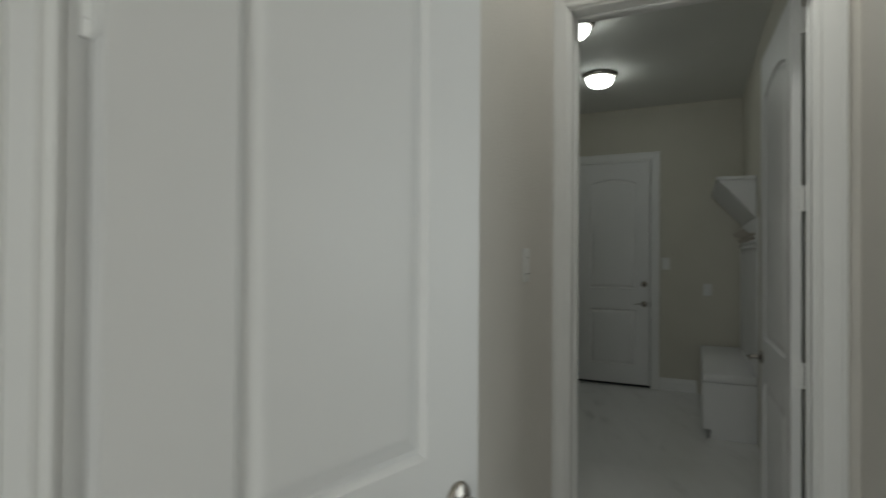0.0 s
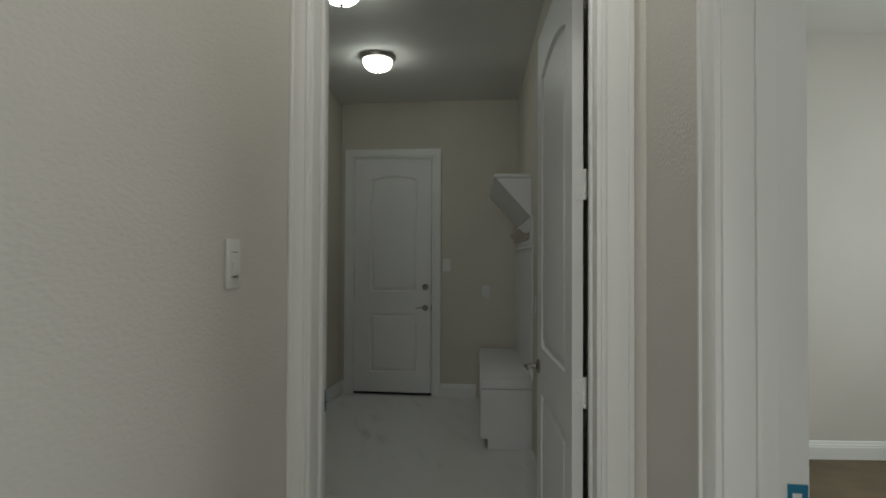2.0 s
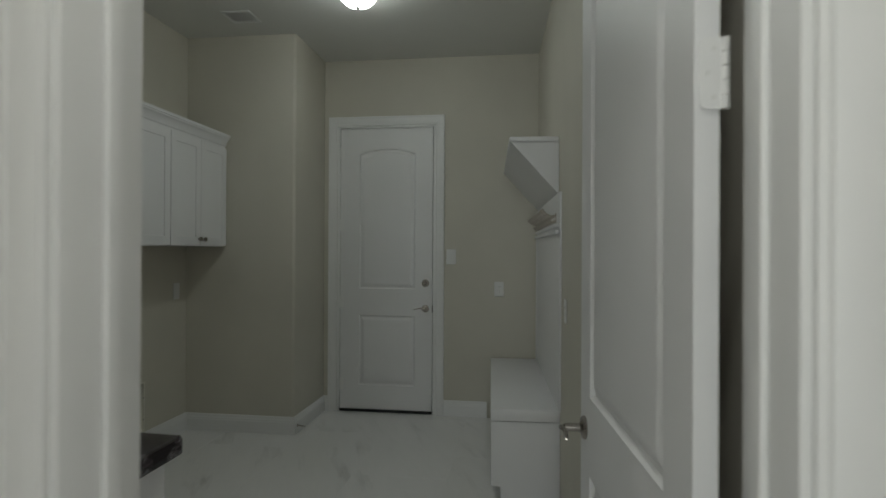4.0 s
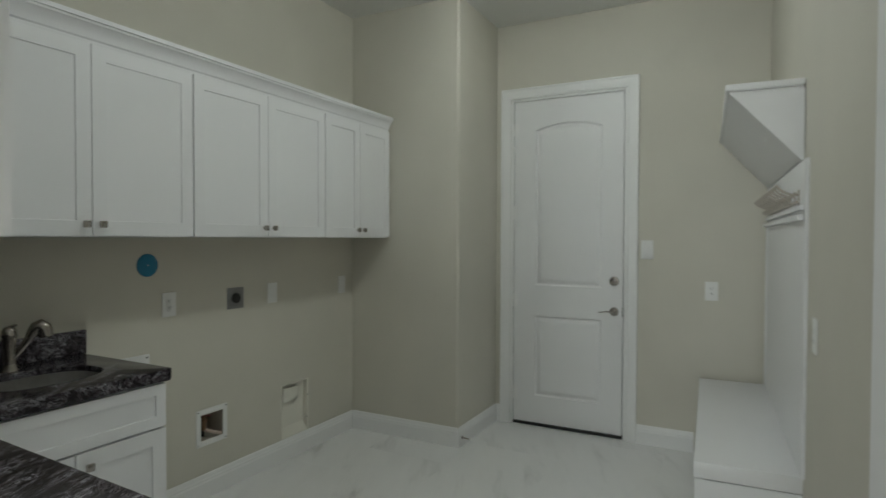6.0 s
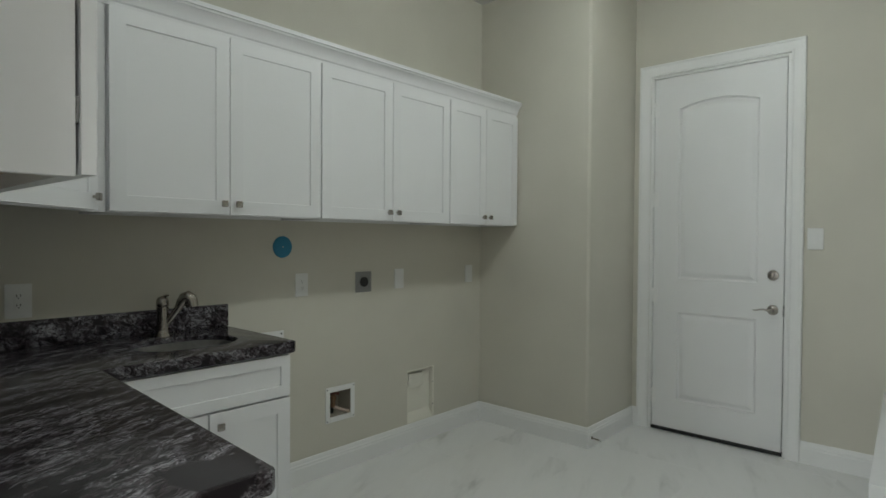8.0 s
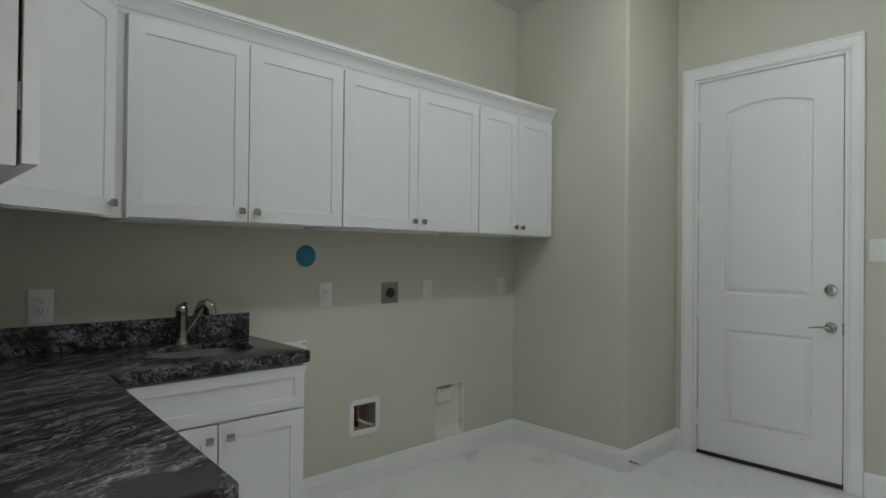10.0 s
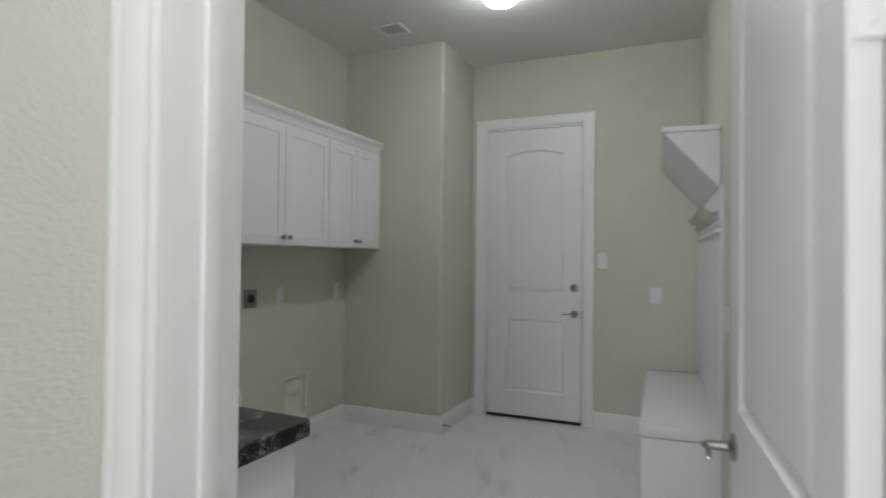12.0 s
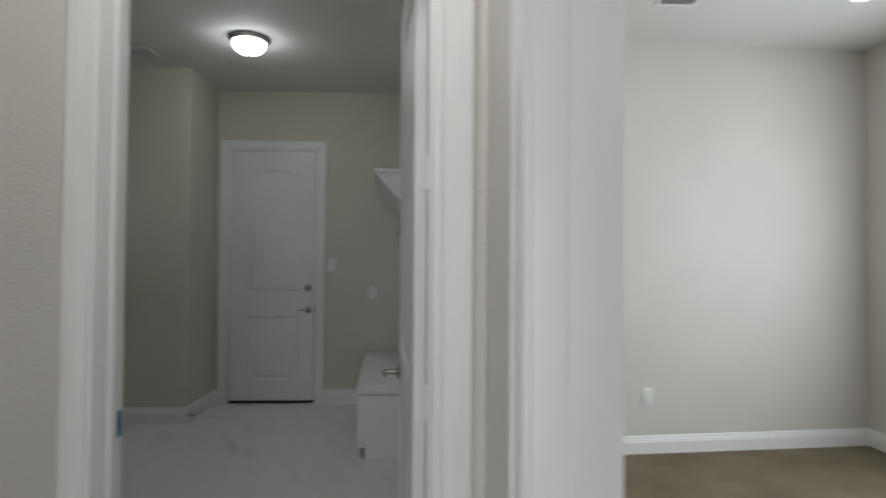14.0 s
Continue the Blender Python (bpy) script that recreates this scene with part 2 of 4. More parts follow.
def tube(bm, path, radii, segments=14, squash=1.0):
    """A round bar along a path, with a radius at each point."""
    rings = []
    pts = [Vector(p) for p in path]
    up = Vector((0, 0, 1))
    for i, p in enumerate(pts):
        d = (pts[min(i + 1, len(pts) - 1)] - pts[max(i - 1, 0)]).normalized()
        side = d.cross(up)
        side = side.normalized() if side.length > 0.05 else Vector((1, 0, 0))
        top = side.cross(d).normalized()
        r = radii[i] if isinstance(radii, (list, tuple)) else radii
        rings.append([bm.verts.new(p + side * r * math.cos(a) + top * r * squash * math.sin(a)) for a in (2 * math.pi * k / segments for k in range(segments))])
    for a, b in zip(rings, rings[1:]):
        for k in range(segments):
            j = (k + 1) % segments
            bm.faces.new((a[k], a[j], b[j], b[k]))
    bm.faces.new(list(reversed(rings[0])))
    bm.faces.new(rings[-1])


def prism(bm, outline, axis, a, b):
    """A closed 2D outline pushed along an axis from a to b. Outline: (y, z) for x, (x, z) for y, (x, y) for z."""
    def at(p, t):
        u, v = p
        return {"x": (t, u, v), "y": (u, t, v), "z": (u, v, t)}[axis]
    lo = [bm.verts.new(at(p, a)) for p in outline]
    hi = [bm.verts.new(at(p, b)) for p in outline]
    n = len(outline)
    for i in range(n):
        j = (i + 1) % n
        bm.faces.new((lo[i], lo[j], hi[j], hi[i]))
    bm.faces.new(list(reversed(lo)))
    bm.faces.new(hi)


def finish(bm, name, mat, smooth=0.0):
    bmesh.ops.recalc_face_normals(bm, faces=bm.faces[:])
    me = bpy.data.meshes.new(name)
    bm.to_mesh(me)
    bm.free()
    for mm in (mat if isinstance(mat, (list, tuple)) else (mat,)):
        me.materials.append(mm)
    if smooth:
        me.polygons.foreach_set("use_smooth", [True] * len(me.polygons))
        me.set_sharp_from_angle(angle=radians(smooth))
    return me


def part(name, bm, mat, parent=None, label="", smooth=0.0, m=None):
    ob = new(name, finish(bm, name, mat, smooth))
    if parent is not None:
        ob.parent = parent
    if m is not None:
        ob.matrix_basis = m
    if label:
        ob["label"] = label
    return ob


def structure(name, bm, mat, label, category, smooth=0.0):
    return tagged(part(name, bm, mat, None, "", smooth), label, category, kind="structure")


def thing(name, m, label, category, group="", kind=""):
    ob = new(name)
    ob.empty_display_size = 0.1
    ob.matrix_basis = m
    return tagged(ob, label, category, group, kind)


def cells(bm, u0, u1, w0, w1, holes, put):
    """Fills a rectangle but for its holes (u0, u1, w0, w1) with blocks."""
    us = sorted({u0, u1, *(h[0] for h in holes), *(h[1] for h in holes)})
    for a, b in zip(us, us[1:]):
        open_ = sorted((h[2], h[3]) for h in holes if h[0] <= a and h[1] >= b)
        z = w0
        for c, d in open_:
            if c > z:
                put(a, b, z, c)
            z = max(z, d)
        if z < w1:
            put(a, b, z, w1)


def wall_x(name, x0, x1, y0, y1, holes, mat, label, z1=CEIL):
    bm = bmesh.new()
    cells(bm, y0, y1, 0.0, z1, holes, lambda a, b, c, d: box(bm, x0, x1, a, b, c, d))
    return structure(name, bm, mat, label, "wall")


def wall_y(name, x0, x1, y0, y1, holes, mat, label, z1=CEIL):
    bm = bmesh.new()
    cells(bm, x0, x1, 0.0, z1, holes, lambda a, b, c, d: box(bm, a, b, y0, y1, c, d))
    return structure(name, bm, mat, label, "wall")


def leaf_mesh(w, h, t, outlines, profile, back=True):
    """A door leaf in the xz plane, its front towards -y at y = 0, with sunk panels. outlines: rings of (x, z); profile: (inset, depth)."""
    bm = bmesh.new()
    for side in ((0, 1) if back else (0,)):
        def put(x, z, d):
            return bm.verts.new((x, d if side == 0 else t - d, z))
        rim = [put(0, 0, 0), put(w, 0, 0), put(w, h, 0), put(0, h, 0)]
        loops = [rim]
        edges = []
        for out in outlines:
            rings = []
            for inset, depth in profile:
                rings.append([put(x, z, depth) for x, z in inset_ring(out, inset)])
            loops.append(rings[0])
            for a, b in zip(rings, rings[1:]):
                n = len(a)
                for i in range(n):
                    j = (i + 1) % n
                    bm.faces.new((a[i], a[j], b[j], b[i]))
            bm.faces.new(rings[-1])
        for loop in loops:
            n = len(loop)
            for i in range(n):
                a, b = loop[i], loop[(i + 1) % n]
                edges.append(bm.edges.get((a, b)) or bm.edges.new((a, b)))
        bmesh.ops.triangle_fill(bm, use_beauty=True, edges=edges)
        if side == 0:
            front = rim
        else:
            for i in range(4):
                j = (i + 1) % 4
                bm.faces.new((front[i], front[j], rim[j], rim[i]))
    if not back:
        rear = [bm.verts.new((x, t, z)) for x, z in ((0, 0), (w, 0), (w, h), (0, h))]
        for i in range(4):
            j = (i + 1) % 4
            bm.faces.new((front[i], front[j], rear[j], rear[i]))
        bm.faces.new(rear)
    return bm


def inset_ring(pts, d):
    """A ring of points moved inwards by d."""
    n = len(pts)
    area = sum(pts[i][0] * pts[(i + 1) % n][1] - pts[(i + 1) % n][0] * pts[i][1] for i in range(n))
    s = 1 if area > 0 else -1
    out = []
    for i in range(n):
        p0, p1, p2 = (Vector(pts[(i + k) % n]) for k in (-1, 0, 1))
        d1, d2 = (p1 - p0).normalized(), (p2 - p1).normalized()
        n1, n2 = Vector((-d1.y, d1.x)) * s, Vector((-d2.y, d2.x)) * s
        k = max(0.35, 1 + n1.dot(n2))
        out.append(tuple(p1 + (n1 + n2) * d / k))
    return out


def rect(x0, x1, z0, z1):
    return [(x0, z0), (x1, z0), (x1, z1), (x0, z1)]


def arched(x0, x1, z0, z1, rise, steps=14):
    """A rectangle with a shallow arch on top: z1 at the springing."""
    pts = [(x0, z0), (x1, z0)]
    for i in range(steps + 1):
        u = i / steps
        x = x1 + (x0 - x1) * u
        pts.append((x, z1 + rise * (1 - (2 * u - 1) ** 2)))
    return pts


PANEL_PROFILE = [(0.0, 0.0), (0.009, 0.0125), (0.018, 0.013), (0.034, 0.005), (0.047, 0.0016), (0.052, 0.0012)]
SHAKER_PROFILE = [(0.0, 0.0), (0.0018, 0.0055), (0.004, 0.0058)]

CASING = [(0.0, 0.0), (0.0, 0.010), (0.010, 0.013), (0.018, 0.010), (0.028, 0.013), (0.060, 0.017), (0.078, 0.017), (0.082, 0.022), (0.095, 0.022), (0.098, 0.018), (0.098, 0.0)]


def casing(name, w, h, m, parent, width=0.098, left=True, right=True, left_width=None):
    """Moulded door trim round an opening w wide and h high, as mitred pieces; lies on the wall at y = 0, face to -y."""
    k = width / 0.098
    def piece(nm, ends):
        bm = bmesh.new()
        rows = []
        for f in ends:
            rows.append([bm.verts.new(f(u * k, d)) for u, d in CASING])
        n = len(CASING)
        for i in range(n):
            j = (i + 1) % n
            bm.faces.new((rows[0][i], rows[0][j], rows[1][j], rows[1][i]))
        bm.faces.new(rows[0])
        bm.faces.new(rows[1])
        return part(nm, bm, MAT_TRIM, parent, "", 25, m)
    if left:
        lw = (left_width or width) / width
        piece("side_casing", (lambda u, d: (-u * lw, -d, 0.0), lambda u, d: (-u * lw, -d, h + u)))
    if right:
        piece("side_casing", (lambda u, d: (w + u, -d, 0.0), lambda u, d: (w + u, -d, h + u)))
    lw = (left_width or width) / width
    piece("head_casing", (lambda u, d: (-u * lw, -d, h + u), lambda u, d: (w + u, -d, h + u)))


def jamb(w, h, depth, m, parent, stop=True, stop_at=0.04):
    """Lining of an opening; the wall runs from y = 0 to y = depth."""
    t = 0.018
    for nm, b in (("jamb", (-0.0, t, 0, depth, 0, h)), ("jamb", (w - t, w, 0, depth, 0, h)), ("head_jamb", (t, w - t, 0, depth, h - t, h))):
        bm = bmesh.new()
        box(bm, *b, 0.002)
        part(nm, bm, MAT_TRIM, parent, "", 30, m)
    if stop:
        s0, s1 = stop_at, stop_at + 0.035
        for b in ((t, t + 0.011, s0, s1, 0, h - t), (w - t - 0.011, w - t, s0, s1, 0, h - t), (t + 0.011, w - t - 0.011, s0, s1, h - t - 0.011, h - t)):
            bm = bmesh.new()
            box(bm, *b, 0.003)
            part("door_stop_strip", bm, MAT_TRIM, parent, "", 30, m)


BASE = [(0.0, 0.0), (0.016, 0.0), (0.016, 0.088), (0.013, 0.096), (0.013, 0.104), (0.009, 0.112), (0.008, 0.124), (0.004, 0.133), (0.0, 0.133)]


def baseboard(points, label="white painted baseboard with a moulded top edge"):
    """Skirting along a line of plan points, standing on the left of its direction of travel, mitred at the corners."""
    bm = bmesh.new()
    pts = [Vector(p) for p in points]
    rows = []
    for i, p in enumerate(pts):
        d1 = (p - pts[i - 1]).normalized() if i else (pts[1] - p).normalized()
        d2 = (pts[i + 1] - p).normalized() if i < len(pts) - 1 else d1
        n1, n2 = Vector((-d1.y, d1.x)), Vector((-d2.y, d2.x))
        off = (n1 + n2) / max(0.3, 1 + n1.dot(n2))
        rows.append([bm.verts.new((p.x + off.x * u, p.y + off.y * u, z)) for u, z in BASE])
    n = len(BASE)
    for a, b in zip(rows, rows[1:]):
        for i in range(n):
            j = (i + 1) % n
            bm.faces.new((a[i], a[j], b[j], b[i]))
    bm.faces.new(rows[0])
    bm.faces.new(rows[-1])
    return structure("baseboard", bm, MAT_TRIM, label, "baseboard", 20)


# ---- structure: laundry ----
def rwall(y, off=0.0):
    return RX - RSLOPE * (y - RY) - off


BOXH = (5.898, 6.054, 0.313, 0.462)       # washer outlet box
VENTH = (6.517, 6.760, 0.120, 0.476)      # dryer vent recess
wall_x("wall_west", LX - 0.14, LX, NY0, FY + 0.14, [BOXH, VENTH], MAT_WALL, "greige painted drywall wall with light orange-peel texture")
wall_y("wall_north", LX, 0.95, FY, FY + 0.14, [(EX0 - 0.018, EX1 + 0.018, 0.0, ETOP + 0.018)], MAT_WALL, "greige painted drywall wall around the outer door")
wall_y("wall_south", LX - 0.14, HX1 + 0.13, NY0, NY1, [(DX0 - 0.0, DX1 + 0.0, 0.0, DTOP)], MAT_HALL, "greige textured drywall wall around the inner door")


def boxed_corner():
    bm = bmesh.new()
    r, n = 0.022, 8
    pts = [(LX, FY), (LX, BY)]
    for i in range(n + 1):
        a = -math.pi / 2 + (math.pi / 2) * i / n
        pts.append((BX - r + r * math.cos(a), BY + r + r * math.sin(a)))
    pts.append((BX, FY))
    prism(bm, pts, "z", 0.0, CEIL)
    structure("wall_chase", bm, MAT_WALL, "boxed-out greige drywall corner with a rounded bullnose edge", "wall", 30)


boxed_corner()


def east_wall():
    bm = bmesh.new()
    ys = (NY1, FY)
    prism(bm, [(rwall(ys[0]), ys[0]), (RMX0 - 0.004, ys[0]), (RMX0 - 0.004, ys[1]), (rwall(ys[1]), ys[1])], "z", 0.0, CEIL)
    structure("wall_east", bm, MAT_WALL, "greige painted drywall wall behind the bench", "wall")


east_wall()


def slab(name, x0, x1, y0, y1, z0, z1, mat, label, category):
    bm = bmesh.new()
    box(bm, x0, x1, y0, y1, z0, z1)
    return structure(name, bm, mat, label, category)


slab("ceiling", LX - 0.14, RMX1 + 0.14, HY0 - 0.14, FY + 0.14, CEIL, CEIL + 0.12, MAT_CEIL, "smooth off-white painted ceiling", "ceiling")

# ---- structure: hall, closet, carpeted room ----
wall_x("wall_hall_west", HX0 - 0.12, HX0, HY0, NY0, [(CY0, CY1, 0.0, DTOP)], MAT_HALL, "greige hall wall with knockdown texture")
wall_x("wall_hall_east", HX1, RMX0, HY0, NY0, [(OY0, OY1, 0.0, DTOP)], MAT_HALL, "greige hall wall with knockdown texture beside the carpeted room")
wall_y("wall_hall_south", HX0 - 0.12, RMX0, HY0 - 0.12, HY0, [(HX0 + 0.10, HX1 - 0.10, 0.0, 2.44)], MAT_HALL, "plain greige wall that ends the hall")
wall_y("wall_closet_south", -1.30, HX0 - 0.12, CY0 - 0.30, CY0 - 0.20, [], MAT_HALL, "plain greige closet wall")
wall_y("wall_closet_north", -1.30, HX0 - 0.12, CY1 + 0.20, CY1 + 0.30, [], MAT_HALL, "plain greige closet wall")
wall_x("wall_closet_west", -1.40, -1.30, CY0 - 0.30, CY1 + 0.30, [], MAT_HALL, "plain greige closet wall")


def rny(x):
    """The carpeted room's far wall, out of square."""
    return RMY1 + 0.08 * (x - 2.3)


def room_north():
    bm = bmesh.new()
    prism(bm, [(RMX0 - 0.002, rny(RMX0)), (RMX1 + 0.12, rny(RMX1 + 0.12)), (RMX1 + 0.12, RMY1 + 0.45), (RMX0 - 0.002, RMY1 + 0.45)], "z", 0.0, CEIL)
    structure("wall_room_north", bm, MAT_ROOM, "greige wall of the carpeted room, washed by a ceiling light", "wall")


room_north()
wall_x("wall_room_east", RMX1, RMX1 + 0.12, RMY0, rny(RMX1), [WINDOW], MAT_ROOM, "plain greige wall of the carpeted room")
wall_y("wall_room_south", RMX0, RMX1 + 0.12, RMY0 - 0.12, RMY0, [], MAT_ROOM, "plain greige wall of the carpeted room")
slab("floor_room", RMX0 - 0.06, RMX1 + 0.12, RMY0 - 0.12, RMY1 + 0.40, -0.10, 0.004, MAT_CARPET, "brown cut-pile carpet", "carpet")
slab("floor", LX - 0.14, RMX0 - 0.06, HY0 - 0.14, FY + 0.14, -0.10, -0.0006, MAT_GROUT, "white marble-look porcelain tile floor", "floor")

baseboard([(LX, 5.262), (LX, BY), (BX, BY), (BX, FY), (EX0 - 0.0795, FY)][::-1])
baseboard([(EX1 + 0.0795, FY), (0.095, FY)][::-1])
baseboard([(RMX0, NY1 + 0.2), (RMX0, rny(RMX0)), (RMX1, rny(RMX1)), (RMX1, RMY0)][::-1], "white painted baseboard of the carpeted room")


# ---- doors ----
def lever(parent, m, label="brushed nickel lever handle", flip=1):
    """A lever set on a face towards -y; the lever runs to -x, or to +x with flip = -1."""
    bm = bmesh.new()
    lathe(bm, [(0.0, 0.0), (0.031, 0.0), (0.032, 0.004), (0.028, 0.010), (0.016, 0.013), (0.011, 0.016), (0.011, 0.056), (0.0, 0.058)], 28, pose(0, 0, 0, 90))
    h = part("door_handle", bm, MAT_NICKEL, parent, label, 40, m)
    bm = bmesh.new()
    s = -flip
    tube(bm, [(0.008 * -s, -0.056, 0), (0.0, -0.063, 0), (0.016 * s, -0.065, 0.003), (0.038 * s, -0.063, 0.006), (0.060 * s, -0.062, 0.003), (0.082 * s, -0.064, -0.003), (0.098 * s, -0.067, -0.001)],
         [0.008, 0.0095, 0.0085, 0.0068, 0.006, 0.0055, 0.0035], 12, 0.75)
    part("lever", bm, MAT_NICKEL, h, "", 50)
    return h


def hinge(parent, m, mat, height=0.10):
    """A butt hinge: knuckle of five barrels and one leaf, with its screws; the leaf lies in the xz plane, rounded away from the knuckle."""
    bm = bmesh.new()
    for i in range(5):
        z0 = -height / 2 + i * height / 5
        lathe(bm, [(0.0, z0 + 0.0006), (0.0065, z0 + 0.0006), (0.0065, z0 + height / 5 - 0.0006), (0.0, z0 + height / 5 - 0.0006)], 12)
    h = part("hinge", bm, mat, parent, "", 40, m)
    bm = bmesh.new()
    r, far, hz = 0.012, -0.036, height / 2
    pts = [(-0.004, -hz), (-0.004, hz)]
    for cz, a0 in ((hz - r, 90), (-hz + r, 180)):
        pts += [(far + r + r * math.cos(radians(a0 + k * 18)), cz + r * math.sin(radians(a0 + k * 18))) for k in range(6)]
    prism(bm, pts, "y", -0.0014, 0.0014)
    lf = part("hinge_leaf", bm, mat, h, "", 30)
    for i, z in enumerate((-0.034, 0.0, 0.034)):
        bm = bmesh.new()
        lathe(bm, [(0.0036, 0.0), (0.0036, 0.0009), (0.0, 0.0011)], 10, pose(-0.016 - 0.008 * (i % 2), -0.0013, z, 90))
        part("screw", bm, MAT_PLATE, lf)
    return h


def outer_door():
    d = thing("door_outer", pose(EX0, FY, 0), "closed white two-panel outer door with an arched top panel", "door", kind="structure")
    w, h = EX1 - EX0, ETOP
    casing("trim", w, h, pose(0, 0, 0), d, 0.078)
    jamb(w, h, 0.13, pose(0, 0, 0), d, False)
    lw, lh, y0 = w - 0.050, 2.440, 0.020
    outl = [arched(0.165, lw - 0.150, 1.045, 2.215, 0.045), rect(0.165, lw - 0.150, 0.205, 0.815)]
    part("door_leaf", leaf_mesh(lw, lh, 0.044, outl, PANEL_PROFILE), MAT_DOOR, d, "white painted moulded door leaf", 20, pose(0.023, y0, 0.024))
    bm = bmesh.new()
    box(bm, 0.02, w - 0.02, 0.004, 0.05, 0.004, 0.024, 0.003)
    part("door_sweep", bm, MAT_RUBBER, d, "black rubber sweep under the door", 30)
    bm = bmesh.new()
    box(bm, 0.0, w, 0.035, 0.13, -0.002, 0.006, 0.002)
    part("threshold", bm, MAT_STEEL, d, "metal threshold", 30)
    lever(d, pose(-0.437 - EX0, y0, 0.905), "brushed nickel lever handle with a round rose")
    bm = bmesh.new()
    lathe(bm, [(0.0, 0.0), (0.032, 0.0), (0.033, 0.006), (0.029, 0.014), (0.017, 0.017), (0.016, 0.020), (0.0, 0.020)], 28, pose(0, 0, 0, 90))
    db = part("deadbolt", bm, MAT_NICKEL, d, "round brushed nickel deadbolt", 40, pose(-0.437 - EX0, y0, 1.122))
    bm = bmesh.new()
    box(bm, -0.004, 0.004, -0.036, -0.018, -0.015, 0.015, 0.003)
    part("thumb_turn", bm, MAT_NICKEL, db, "", 40)
    bm = bmesh.new()
    box(bm, w - 0.026, w - 0.0175, -0.003, 0.016, 0.872, 0.938, 0.001)
    part("strike_plate", bm, MAT_DULL, d, "dull steel strike plate")
    for z in (0.24, 0.95, 1.62, 2.25):
        hinge(d, pose(0.019, 0.009, z, 0, 0, 180), MAT_TRIM)
    # wall that closes the opening on the far side
    bm = bmesh.new()
    box(bm, -0.05, w + 0.05, 0.132, 0.15, 0, h + 0.05)
    part("outer_skin", bm, MAT_DOOR, d)


outer_door()


def inner_doorway():
    w = DX1 - DX0
    d = thing("door_inner_frame", pose(DX0, NY0, 0), "white painted door frame with moulded casing", "door frame", kind="structure")
    casing("trim", w - 0.012, DTOP - 0.006, pose(0.006, 0, 0), d, 0.090, left_width=0.056)
    jamb(w, DTOP, NY1 - NY0, pose(0, 0, 0), d, True, 0.072)
    bm = bmesh.new()
    box(bm, 0.018, 0.0195, 0.118, 0.150, 0.905, 0.975, 0.0004, 1)
    s = part("strike_plate", bm, MAT_BLUE, d, "strike plate masked with blue tape")
    bm = bmesh.new()
    box(bm, 0.0188, 0.0199, 0.128, 0.139, 0.925, 0.955)
    part("latch_hole", bm, MAT_SLOT, s)


inner_doorway()

LEAF_W, LEAF_H = 0.838, 2.425


def interior_leaf(name, m, label, hinge_side, hinge_mat, width=LEAF_W, stile=0.125, zs=(0.24, 0.978, 1.650, 2.33), rail=1.005, lock=0.922):
    """An open two-panel interior door; in its own frame it lies in the xz plane with its seen face to -y."""
    d = thing(name, m, label, "door")
    outl = [arched(stile, width - stile, rail, 2.215, 0.05), rect(stile, width - stile, 0.205, 0.80)]
    part("door_leaf", leaf_mesh(width, LEAF_H, 0.035, outl, PANEL_PROFILE), MAT_DOOR, d, "", 20, pose(0, 0, 0.012))
    free = 0.065 if hinge_side > 0 else width - 0.065
    lever(d, pose(free, 0, lock), flip=-hinge_side)
    lever(d, pose(free, 0.035, lock, 0, 0, 180), flip=hinge_side)
    bm = bmesh.new()
    e = 0.0 if hinge_side > 0 else width
    box(bm, e - 0.001, e + 0.001, 0.005, 0.030, lock - 0.03, lock + 0.03)
    lat = part("latch_plate", bm, MAT_NICKEL, d)
    bm = bmesh.new()
    box(bm, e - 0.008, e + 0.008, 0.012, 0.022, lock - 0.01, lock + 0.01, 0.002)
    part("latch", bm, MAT_NICKEL, lat)
    e = width if hinge_side > 0 else 0.0
    for z in zs:
        hinge(d, pose(e + 0.0018 * hinge_side, 0.0415, z, 0, 0, 90), hinge_mat)
    return d


SWING = RANG + 1.6
interior_leaf("door_laundry", pose(0.612 - LEAF_W * math.sin(radians(SWING)), 3.914 + LEAF_W * math.cos(radians(SWING)), 0, 0, 0, SWING - 90), "white two-panel interior door standing open into the laundry", 1, MAT_TRIM)
interior_leaf("door_closet", pose(-0.160, 1.716, 0, 0, 0, 78.0), "white two-panel closet door swung open along the hall wall", -1, MAT_TRIM, 0.66, 0.15, (0.24, 0.96, 1.70, 2.36), 1.067, 0.985)


def side_doorway(name, x, y0, y1, rz, depth, label, strike):
    w = abs(y1 - y0)
    d = thing(name, pose(x, y0, 0, 0, 0, rz), label, "door frame", kind="structure")
    casing("trim", w - 0.012, DTOP - 0.006, pose(0.006, 0, 0), d, 0.067)
    jamb(w, DTOP, depth, pose(0, 0, 0), d, True, 0.055)
    if strike:
        bm = bmesh.new()
        box(bm, 0.018, 0.0195, depth - 0.038, depth - 0.003, 0.940, 1.002, 0.0004, 1)
        s = part("strike_plate", bm, MAT_BLUE, d, "strike plate masked with blue tape")
        bm = bmesh.new()
        box(bm, 0.0188, 0.0199, depth - 0.030, depth - 0.014, 0.958, 0.986)
        part("latch_hole", bm, MAT_PLATE, s)


side_doorway("door_room_frame", HX1, OY1, OY0, -90, RMX0 - HX1, "white painted door frame to the carpeted room", True)
side_doorway("door_closet_frame", HX0, CY0, CY1, 90, 0.12, "white painted closet door frame", False)


